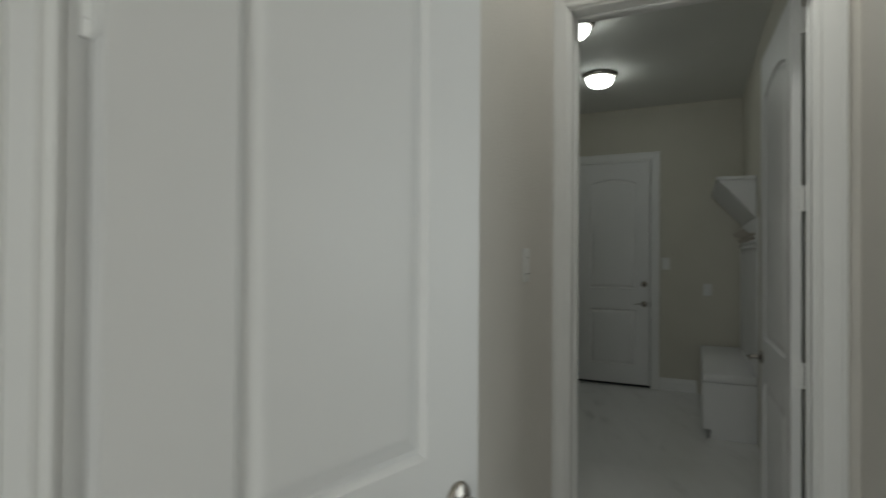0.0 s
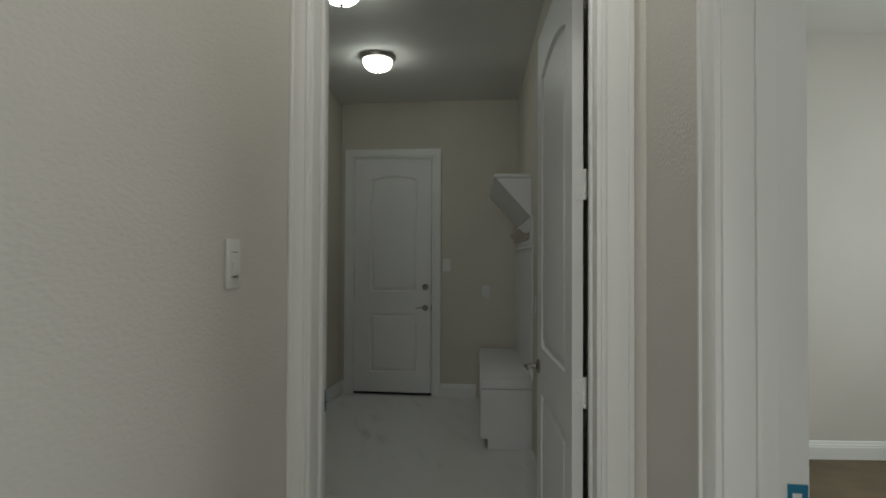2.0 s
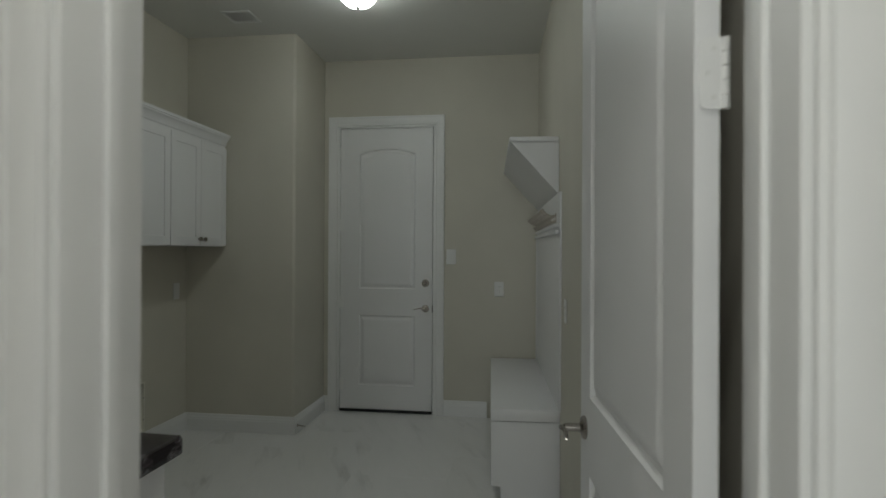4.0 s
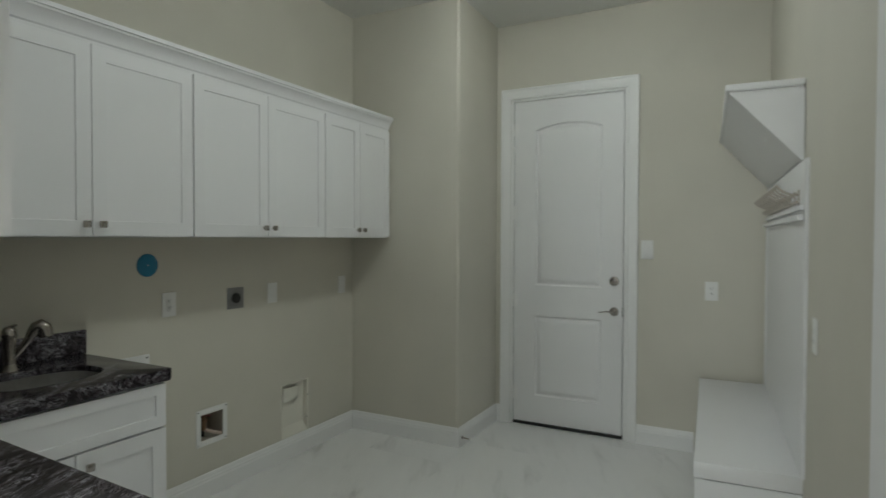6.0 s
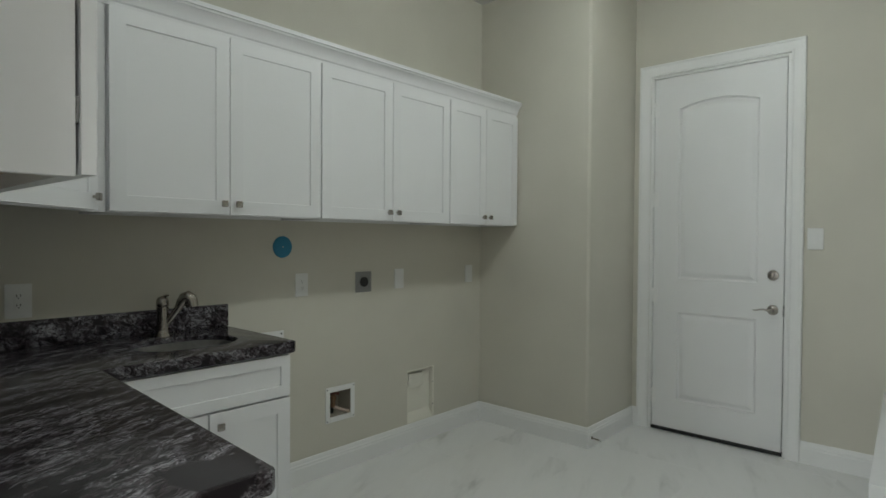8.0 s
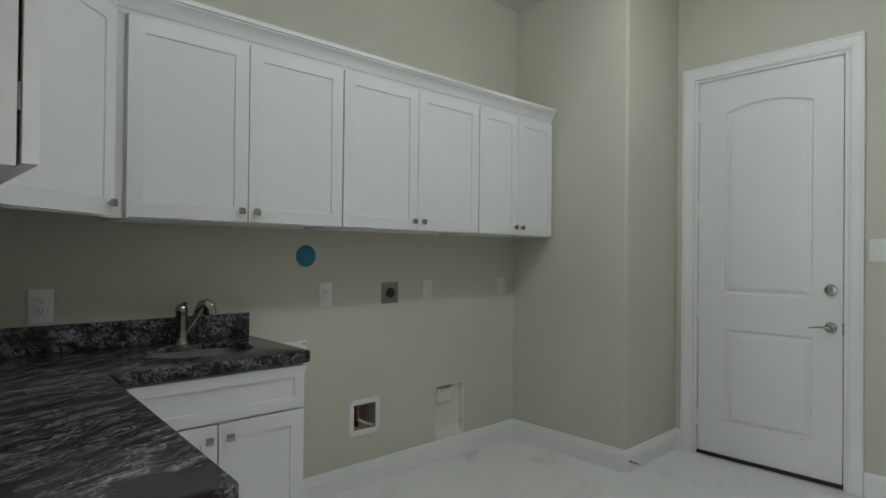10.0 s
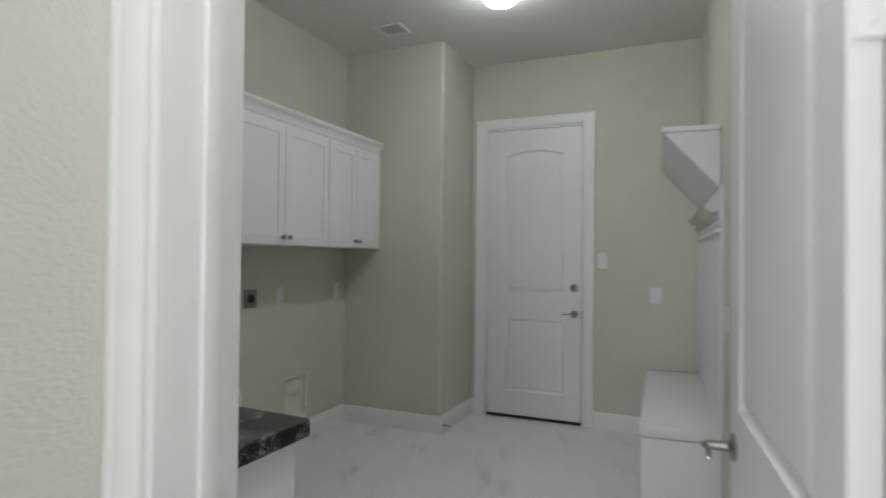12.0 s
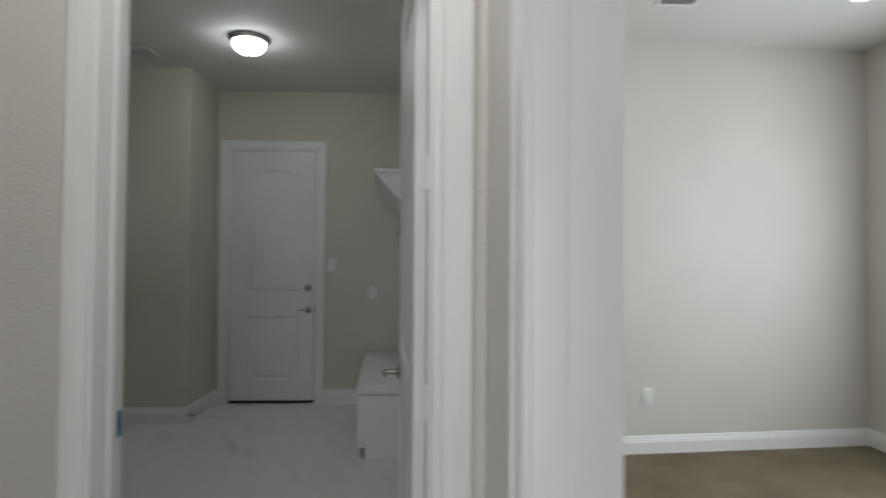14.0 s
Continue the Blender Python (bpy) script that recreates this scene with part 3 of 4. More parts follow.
# ---- laundry: wall cabinets ----
def knob(parent, m):
    bm = bmesh.new()
    lathe(bm, [(0.0, 0.0), (0.006, 0.0), (0.005, 0.014), (0.0, 0.014)], 12, pose(0, 0, 0, 90))
    box(bm, -0.0135, 0.0135, -0.026, -0.013, -0.0135, 0.0135, 0.003)
    return part("knob", bm, MAT_NICKEL, parent, "square brushed nickel knob", 40, m)


def shaker(parent, name, w, h, m, rail=0.058, knob_at=None):
    ob = part(name, leaf_mesh(w, h, 0.02, [rect(rail, w - rail, rail, h - rail)], SHAKER_PROFILE, False), MAT_CAB, parent, "", 20, m)
    if knob_at:
        knob(ob, pose(knob_at[0], 0, knob_at[1]))
    return ob


CZ0, CZ1 = 1.425, 2.185      # wall cabinets
CFX = -1.899                 # front of the cabinet boxes
CFY = 4.183                  # the same on the near wall
BACK = 0.003


def panels(parent, boards):
    """Boards of a carcass, each a part of its own."""
    for nm, b in boards:
        bm = bmesh.new()
        box(bm, *b, 0.001, 1)
        part(nm, bm, MAT_CAB, parent)


def cabinet_box(name, w, depth, h, m, label):
    """A wall cabinet: open-bottomed carcass with a recessed floor; front at y = 0, back at y = depth."""
    c = thing(name, m, label, "cabinet")
    t = 0.016
    panels(c, (("side_panel", (0, t, 0, depth, 0, h)), ("side_panel", (w - t, w, 0, depth, 0, h)), ("top_panel", (t, w - t, 0, depth, h - t, h)),
               ("front_rail", (t, w - t, 0, 0.02, 0, 0.04)), ("back_panel", (t, w - t, depth - 0.012, depth, 0, h - t))))
    bm = bmesh.new()
    box(bm, t, w - t, 0.02, depth - 0.012, 0.028, 0.040)
    part("underside", bm, MAT_RAW, c, "unpainted wooden underside")
    return c


def wall_cabinets():
    depth = CFX - LX - BACK
    for y0, y1, lab in ((4.657, 5.594, "wide"), (5.594, 6.537, "wide"), (6.537, 7.250, "narrow")):
        w, h = y1 - y0, CZ1 - CZ0
        c = cabinet_box("wall_cabinet", w - 0.002, depth, h, pose(CFX, y0 + 0.001, CZ0, 0, 0, 90), f"{lab} white shaker wall cabinet with two doors")
        c["group"] = "wall cabinets above the washer space"
        dw, dh = w / 2 - 0.006, h - 0.012
        shaker(c, "door", dw, dh, pose(0.004, -0.021, 0.006), knob_at=(dw - 0.03, 0.045))
        shaker(c, "door", dw, dh, pose(w / 2 + 0.002, -0.021, 0.006), knob_at=(0.03, 0.045))
    # diagonal corner unit
    a, b = Vector((CFX, 4.618)), Vector((CFX + 0.443, CFY))
    c = thing("corner_cabinet", pose(0, 0, CZ0), "white shaker diagonal corner wall cabinet with one door", "cabinet")
    h = CZ1 - CZ0
    bm = bmesh.new()
    pl = [(LX + BACK, NY1 + BACK), (b.x, NY1 + BACK), (b.x, b.y), (a.x, a.y), (a.x, 4.656), (LX + BACK, 4.656)]
    prism(bm, pl, "z", 0.03, h)
    n = Vector((1, 1)).normalized() * 0.02
    part("body", bm, MAT_CAB, c)
    bm = bmesh.new()
    q = [(a.x, a.y), (b.x, b.y), (b.x - n.x, b.y - n.y), (a.x - n.x, a.y - n.y)]
    prism(bm, q, "z", 0.0, 0.03)
    box(bm, a.x - 0.02, a.x, a.y, 4.656, 0.0, 0.03)
    part("front_rail", bm, MAT_CAB, c)
    L = (a - b).length
    dw = L - 0.05
    m = pose(b.x, b.y, 0.006, 0, 0, 135) @ pose(0.025, -0.021, 0)
    shaker(c, "door", dw, h - 0.012, m, knob_at=(dw - 0.03, 0.045))
    # unit on the near wall, seen from its end
    x1, x0 = -0.546, b.x + 0.002
    c = cabinet_box("wall_cabinet", x1 - x0, CFY - NY1 - BACK, h, pose(x1, CFY, CZ0, 0, 0, 180), "white shaker wall cabinet beside the inner door, end panel in view")
    w = (x1 - x0)
    dw = w / 2 - 0.006
    shaker(c, "door", dw, h - 0.012, pose(-0.004, -0.026, 0.004, 0, 0, 1.2), knob_at=(dw - 0.03, 0.045))
    shaker(c, "door", dw, h - 0.012, pose(w / 2 + 0.002, -0.021, 0.006), knob_at=(0.03, 0.045))
    for z in (0.10, 0.51):
        bm = bmesh.new()
        box(bm, 0.003, 0.03, -0.0055, -0.0005, z - 0.02, z + 0.02, 0.001)
        part("hinge", bm, MAT_DULL, c, "dark steel cabinet hinge")
    # crown moulding
    prof = [(0.0, 0.0), (0.006, 0.0), (0.008, 0.014), (0.014, 0.020), (0.020, 0.040), (0.034, 0.062), (0.044, 0.070), (0.046, 0.078), (0.052, 0.080), (0.052, 0.098), (0.0, 0.098)]
    pts = [Vector((CFX, 7.253)), Vector((CFX, 4.618)), b, Vector((x1, CFY)), Vector((x1, NY1 + BACK))]
    bm = bmesh.new()
    rows = []
    for i, p in enumerate(pts):
        d1 = (p - pts[i - 1]).normalized() if i else (pts[1] - p).normalized()
        d2 = (pts[i + 1] - p).normalized() if i < len(pts) - 1 else d1
        n1, n2 = Vector((-d1.y, d1.x)), Vector((-d2.y, d2.x))
        off = (n1 + n2) / (1 + n1.dot(n2))
        rows.append([bm.verts.new((p.x + off.x * u, p.y + off.y * u, CZ1 - 0.004 + v)) for u, v in prof])
    k = len(prof)
    for r0, r1 in zip(rows, rows[1:]):
        for i in range(k):
            j = (i + 1) % k
            bm.faces.new((r0[i], r0[j], r1[j], r1[i]))
    bm.faces.new(rows[0])
    bm.faces.new(rows[-1])
    tagged(part("crown_moulding", bm, MAT_CAB, None, "", 25), "white crown moulding along the tops of the wall cabinets", "crown moulding", kind="structure")


wall_cabinets()

# ---- laundry: base cabinets, worktop, sink ----
WZ0, WZ1 = 0.862, 0.910
WFX, WFY, WEX, WEY = -1.612, 4.499, -0.506, 5.283
WFC = 4.553              # front edge at the inner corner, slightly out of square


def base_cabinets():
    # under the sink
    x, y0, y1 = -1.645, 4.52, 5.262
    w, depth, h = y1 - y0, x - LX - BACK, WZ0 - 0.001
    c = thing("sink_cabinet", pose(x, y0, 0, 0, 0, 90), "white shaker sink base cabinet with false drawer and two doors", "cabinet")
    t = 0.018
    panels(c, (("side_panel", (0, t, 0, depth, 0, h)), ("side_panel", (w - t, w, 0, depth, 0, h)), ("back_panel", (t, w - t, depth - 0.02, depth, 0.1, h)),
               ("floor_panel", (t, w - t, 0.02, depth - 0.02, 0.1, 0.118)), ("front_frame", (t, w - t, 0.0, 0.02, 0.1, h)), ("toe_kick", (t, w - t, 0.07, 0.085, 0.0, 0.1))))
    shaker(c, "drawer_front", w - 0.05, 0.165, pose(0.044, -0.021, h - 0.172), 0.042)
    dw = (w - 0.05) / 2 - 0.003
    shaker(c, "door", dw, h - 0.30, pose(0.044, -0.021, 0.118), knob_at=(dw - 0.035, h - 0.30 - 0.05))
    shaker(c, "door", dw, h - 0.30, pose(0.05 + dw, -0.021, 0.118), knob_at=(0.035, h - 0.30 - 0.05))
    # under the near worktop
    xa, xb, yf = -1.640, -0.546, 4.466
    c = thing("base_cabinet", pose(xb, yf, 0, 0, 0, 180), "white shaker base cabinet, its end panel beside the inner door", "cabinet")
    w, depth = xb - xa, yf - NY1 - BACK
    panels(c, (("side_panel", (0, t, 0, depth, 0, h)), ("side_panel", (w - t, w, 0, depth, 0, h)), ("back_panel", (t, w - t, depth - 0.02, depth, 0.1, h)),
               ("front_frame", (t, w - t, 0, 0.02, 0.1, h)), ("toe_kick", (t, w - t, 0.07, 0.085, 0.0, 0.1))))
    dw = 0.47
    for i in range(2):
        shaker(c, "drawer_front", dw - 0.006, 0.165, pose(0.012 + i * dw, -0.021, h - 0.172), 0.042, knob_at=(dw / 2, 0.082))
        shaker(c, "door", dw - 0.006, h - 0.30, pose(0.012 + i * dw, -0.021, 0.118), knob_at=(0.035 + (dw - 0.07) * (1 - i), h - 0.35))


base_cabinets()


SINK = (-1.900, 4.945, 0.145, 0.200)


def worktop():
    c = thing("worktop", pose(0, 0, 0), "L-shaped polished black granite worktop with grey and white veins", "worktop")
    bm = bmesh.new()
    cut = 0.014
    xm, ym = LX + 0.002, NY1 + 0.002
    outline = [(xm, ym), (WEX, ym), (WEX, WFY - cut), (WEX - cut, WFY + 0.001), (WFX, WFC), (WFX, WEY - cut), (WFX - cut, WEY), (xm, WEY)]
    cx, cy, rx, ry = SINK
    n = 40
    hole = [(cx + rx * math.copysign(abs(math.cos(a)) ** 0.8, math.cos(a)), cy + ry * math.copysign(abs(math.sin(a)) ** 0.8, math.sin(a))) for a in (2 * math.pi * i / n for i in range(n))]
    e = 0.007
    inner = inset_ring(outline, e)
    hole_wide = [(cx + (x - cx) * 1.03, cy + (y - cy) * 1.02) for x, y in hole]
    def ring(pts, z):
        return [bm.verts.new((x, y, z)) for x, y in pts]
    def skin(a, b):
        k = len(a)
        for i in range(k):
            bm.faces.new((a[i], a[(i + 1) % k], b[(i + 1) % k], b[i]))
    def cap(a, b):
        es = []
        for lp in (a, b):
            for i in range(len(lp)):
                p, q = lp[i], lp[(i + 1) % len(lp)]
                es.append(bm.edges.get((p, q)) or bm.edges.new((p, q)))
        bmesh.ops.triangle_fill(bm, use_beauty=True, edges=es)
    mid = inset_ring(outline, e * 0.3)
    rings = [ring(inner, WZ0), ring(mid, WZ0 + e * 0.3), ring(outline, WZ0 + e), ring(outline, WZ1 - e), ring(mid, WZ1 - e * 0.3), ring(inner, WZ1)]
    for a, b in zip(rings, rings[1:]):
        skin(a, b)
    h0, h1, h2 = ring(hole, WZ1 - 0.022), ring(hole, WZ1 - 0.005), ring(hole_wide, WZ1)
    skin(h0, h1)
    skin(h1, h2)
    cap(rings[-1], h2)
    cap(rings[0], h0)
    part("slab", bm, MAT_GRANITE, c, "", 30)
    bm = bmesh.new()
    box(bm, LX + 0.002, LX + 0.024, NY1 + 0.025, 5.300 - 0.017, WZ1 + 0.0005, WZ1 + 0.105, 0.002)
    part("backsplash", bm, MAT_GRANITE, c, "", 30)
    bm = bmesh.new()
    box(bm, LX + 0.002, WEX, NY1 + 0.002, NY1 + 0.024, WZ1 + 0.0005, WZ1 + 0.105, 0.002)
    part("backsplash", bm, MAT_GRANITE, c, "", 30)
    # undermount bowl
    s = thing("sink", pose(cx, cy, WZ1 - 0.0225), "small oval stainless undermount sink", "sink")
    bm = bmesh.new()
    prof = [(1.03, -0.001), (1.01, -0.001), (1.0, -0.02), (0.95, -0.10), (0.86, -0.125), (0.4, -0.135), (0.16, -0.138), (0.0, -0.138)]
    rings = []
    for f, z in prof:
        rings.append([bm.verts.new((f * (x - cx), f * (y - cy), z)) for x, y in hole] if f else None)
    for a, b in zip(rings, rings[1:]):
        if b:
            skin(a, b)
        else:
            bm.faces.new(a)
    part("bowl", bm, MAT_STEEL, s, "", 40)
    bm = bmesh.new()
    lathe(bm, [(0.0, -0.136), (0.030, -0.136), (0.040, -0.133), (0.043, -0.134), (0.043, -0.1385)], 24)
    part("drain", bm, MAT_NICKEL, s, "", 40)


worktop()


def faucet():
    f = thing("faucet", pose(-2.105, 4.940, WZ1), "brushed nickel single-lever pull-out kitchen faucet", "faucet")
    bm = bmesh.new()
    lathe(bm, [(0.0, 0.0), (0.030, 0.0), (0.030, 0.006), (0.025, 0.012), (0.0225, 0.03), (0.0235, 0.10), (0.025, 0.128), (0.0, 0.130)], 28)
    part("body", bm, MAT_FAUCET, f, "", 40)
    bm = bmesh.new()
    lathe(bm, [(0.0245, 0.0), (0.026, 0.006), (0.025, 0.022), (0.019, 0.036), (0.008, 0.042), (0.0, 0.043)], 28, pose(0, 0, 0.131))
    tube(bm, [(0.002, 0.002, 0.166), (0.012, 0.008, 0.175), (0.024, 0.014, 0.177)], [0.010, 0.008, 0.005], 12, 0.7)
    part("handle", bm, MAT_FAUCET, f, "", 40)
    bm = bmesh.new()
    tube(bm, [(0.006, 0.010, 0.048), (0.018, 0.026, 0.075), (0.034, 0.046, 0.112), (0.045, 0.060, 0.140)], [0.013, 0.014, 0.0155, 0.018], 18)
    part("spout", bm, MAT_FAUCET, f, "", 40)
    bm = bmesh.new()
    tube(bm, [(0.040, 0.053, 0.128), (0.047, 0.062, 0.148), (0.053, 0.070, 0.163), (0.060, 0.080, 0.169), (0.066, 0.088, 0.160), (0.069, 0.092, 0.145), (0.071, 0.095, 0.126)], [0.018, 0.022, 0.0255, 0.0275, 0.0285, 0.0275, 0.0255], 20)
    part("spray_head", bm, MAT_FAUCET, f, "", 40)


faucet()


# ---- laundry: plates on the walls ----
def plate(m, kind, label, category, w=0.079, h=0.124, mat=None):
    """A wall plate with its centre at the pose; face to -y."""
    p = thing({"switch": "light_switch", "blank": "wall_plate"}.get(kind, "outlet"), m, label, category)
    bm = bmesh.new()
    box(bm, -w / 2, w / 2, -0.006, 0.0, -h / 2, h / 2, 0.003)
    part("cover", bm, mat or MAT_PLATE, p, "", 30)
    if kind == "outlet":
        bm = bmesh.new()
        box(bm, -0.0165, 0.0165, -0.0085, -0.004, -0.0335, 0.0335, 0.001)
        r = part("receptacle", bm, MAT_PLATE, p, "", 30)
        bm = bmesh.new()
        for s in (-0.018, 0.018):
            for x in (-0.0065, 0.0055):
                box(bm, x - 0.0011, x + 0.0011, -0.0089, -0.008, s - 0.001, s + 0.0075)
            lathe(bm, [(0.0022, 0.0), (0.0022, 0.0009), (0.0, 0.0009)], 10, pose(-0.0005, -0.008, s - 0.007, 90))
        part("slots", bm, MAT_SLOT, r)
    elif kind == "switch":
        bm = bmesh.new()
        box(bm, -0.0165, 0.0165, -0.0085, -0.004, -0.0335, 0.0335, 0.001)
        bm2 = bmesh.new()
        prism(bm2, [(-0.0075, -0.030), (-0.0085, -0.030), (-0.0115, 0.030), (-0.0075, 0.030)], "x", -0.0145, 0.0145)
        r = part("frame", bm, MAT_PLATE, p, "", 30)
        part("rocker", bm2, MAT_PLATE, r, "", 20)
    for z in ((h / 2 - 0.010, -h / 2 + 0.010) if kind != "blank" else ()):
        bm = bmesh.new()
        lathe(bm, [(0.003, 0.0), (0.003, 0.0012), (0.0, 0.0015)], 12, pose(0, -0.0056, z, 90))
        part("screw", bm, MAT_PLATE, p)
    return p


def on_west(y, z):
    return pose(LX, y, z, 0, 0, 90)


plate(on_west(4.456, 1.090), "outlet", "white duplex outlet above the granite backsplash", "outlet", 0.086, 0.130)
plate(on_west(5.712, 1.082), "outlet", "white duplex outlet beside the dryer socket", "outlet")
plate(on_west(6.436, 1.082), "blank", "white blank wall plate", "wall plate")
plate(on_west(7.128, 1.086), "blank", "white blank wall plate near the corner", "wall plate")
plate(pose(-0.214, FY, 1.350, 0, 0, 0), "switch", "white rocker light switch beside the outer door", "light switch", 0.082, 0.128)
plate(pose(0.192, FY, 1.082, 0, 0, 0), "outlet", "white duplex outlet above the bench", "outlet")
plate(pose(rwall(6.14), 6.14, 1.090, 0, 0, RANG - 90), "outlet", "white duplex outlet between the bench and the open door", "outlet")
plate(pose(2.31, rny(2.31), 0.415, 0, 0, math.degrees(math.atan(0.08))), "blank", "white wall plate above the carpet", "wall plate", 0.085, 0.125)


def dimmer():
    p = thing("light_switch", pose(HX0, 3.333, 1.391, 0, 0, 90), "white slide dimmer switch on the textured hall wall", "light switch")
    bm = bmesh.new()
    box(bm, -0.0355, 0.0355, -0.008, 0.0, -0.060, 0.060, 0.004)
    part("cover", bm, MAT_PLATE, p, "", 30)
    bm = bmesh.new()
    box(bm, -0.0165, 0.0165, -0.0105, -0.005, -0.0335, 0.0335, 0.001)
    fr = part("frame", bm, MAT_PLATE, p, "", 30)
    bm = bmesh.new()
    box(bm, -0.015, 0.015, -0.0155, -0.008, -0.028, 0.004, 0.002)
    part("paddle", bm, MAT_PLATE, fr, "", 30)
    for z, hh in ((0.028, 0.0014), (-0.031, 0.003)):
        bm = bmesh.new()
        box(bm, -0.014, 0.014, -0.0112, -0.009, z - hh / 2, z + hh / 2)
        part("slot", bm, MAT_SLOT, fr)


dimmer()


def dryer_socket():
    p = thing("dryer_outlet", on_west(6.144, 1.076), "steel dryer outlet plate with a round black socket", "outlet")
    bm = bmesh.new()
    box(bm, -0.060, 0.060, -0.005, 0, -0.061, 0.061, 0.002)
    part("cover", bm, MAT_DULL, p, "", 30)
    bm = bmesh.new()
    lathe(bm, [(0.0, 0.0), (0.029, 0.0), (0.029, 0.010), (0.027, 0.012), (0.0, 0.012)], 28, pose(0, -0.004, 0, 90))
    part("socket", bm, MAT_SLOT, p, "black socket face", 40)
    bm = bmesh.new()
    for a in (0, 120, 240):
        ca, sa = math.cos(radians(a)), math.sin(radians(a))
        box(bm, 0.014 * ca - 0.003, 0.014 * ca + 0.003, -0.0168, -0.015, 0.014 * sa - 0.003, 0.014 * sa + 0.003)
    part("slots", bm, MAT_RUBBER, p)


dryer_socket()


def blue_cover():
    p = thing("junction_cover", on_west(5.594, 1.287), "round blue plastic junction box cover on the wall", "cover")
    bm = bmesh.new()
    lathe(bm, [(0.0, 0.006), (0.052, 0.006), (0.056, 0.004), (0.057, 0.0), (0.0, 0.0)], 40, pose(0, 0, 0, 90))
    part("disc", bm, MAT_BLUE, p, "", 40)
    bm = bmesh.new()
    lathe(bm, [(0.0035, 0.005), (0.0035, 0.0075), (0.0, 0.0078)], 12, pose(0, 0, 0, 90))
    part("screw", bm, MAT_STEEL, p)


blue_cover()


def washer_box():
    y0, y1, z0, z1 = BOXH
    b = thing("washer_outlet_box", pose(LX, (y0 + y1) / 2, (z0 + z1) / 2, 0, 0, 90), "recessed white washer outlet box with a brass water valve", "outlet box")
    w, h = (y1 - y0) / 2, (z1 - z0) / 2
    bm = bmesh.new()
    f = 0.026
    for q in ((-w - f, -w + 0.004, -h - f, h + f), (w - 0.004, w + f, -h - f, h + f), (-w + 0.004, w - 0.004, h - 0.004, h + f), (-w + 0.004, w - 0.004, -h - f, -h + 0.004)):
        box(bm, q[0], q[1], -0.005, 0.0, q[2], q[3], 0.001, 1)
    fr = part("frame", bm, MAT_PLATE, b, "", 30)
    for sx in (-1, 1):
        for sz in (-1, 1):
            bm = bmesh.new()
            lathe(bm, [(0.004, 0.0), (0.004, 0.0012), (0.0, 0.0014)], 10, pose(sx * (w + 0.015), -0.0048, sz * (h + 0.015), 90))
            part("screw", bm, MAT_SLOT, fr)
    bm = bmesh.new()
    t, dp = 0.003, 0.125
    for q in ((-w, -w + t, 0.0, dp, -h, h), (w - t, w, 0.0, dp, -h, h), (-w + t, w - t, 0.0, dp, h - t, h), (-w + t, w - t, 0.0, dp, -h, -h + t), (-w + t, w - t, dp - t, dp, -h + t, h - t)):
        box(bm, *q)
    # recess coloured darker than the frame to stand for its inner shade
    part("recess", bm, MAT_BOX_SHADED, b)
    # valve on the side nearer the sink, its handle above, its hose stub out of the box
    bm = bmesh.new()
    lathe(bm, [(0.0, 0.0), (0.013, 0.0), (0.013, 0.035), (0.018, 0.040), (0.018, 0.062), (0.012, 0.066), (0.012, 0.085), (0.0, 0.087)], 16, pose(-0.020, 0.040, -0.028))
    v = part("valve", bm, MAT_BRASS, b, "brass water valve", 40)
    bm = bmesh.new()
    tube(bm, [(-0.034, 0.040, 0.050), (-0.020, 0.030, 0.054), (0.004, 0.018, 0.048)], [0.006, 0.008, 0.011], 12, 0.7)
    part("valve_handle", bm, MAT_VALVE, v, "dull red valve handle", 40)
    bm = bmesh.new()
    tube(bm, [(-0.012, 0.070, -0.070), (-0.014, 0.064, 0.010), (-0.016, 0.055, 0.068)], [0.014, 0.014, 0.012], 12)
    part("supply_pipe", bm, MAT_RUBBER, b, "dark supply pipe", 40)
    bm = bmesh.new()
    tube(bm, [(-0.018, 0.040, -0.020), (-0.004, 0.030, -0.036), (0.022, 0.012, -0.046), (0.046, -0.006, -0.054), (0.054, -0.012, -0.056)], [0.011, 0.010, 0.009, 0.009, 0.012], 14)
    part("pipe_stub", bm, MAT_PVC, b, "pinkish plastic pipe stub", 40)


washer_box()


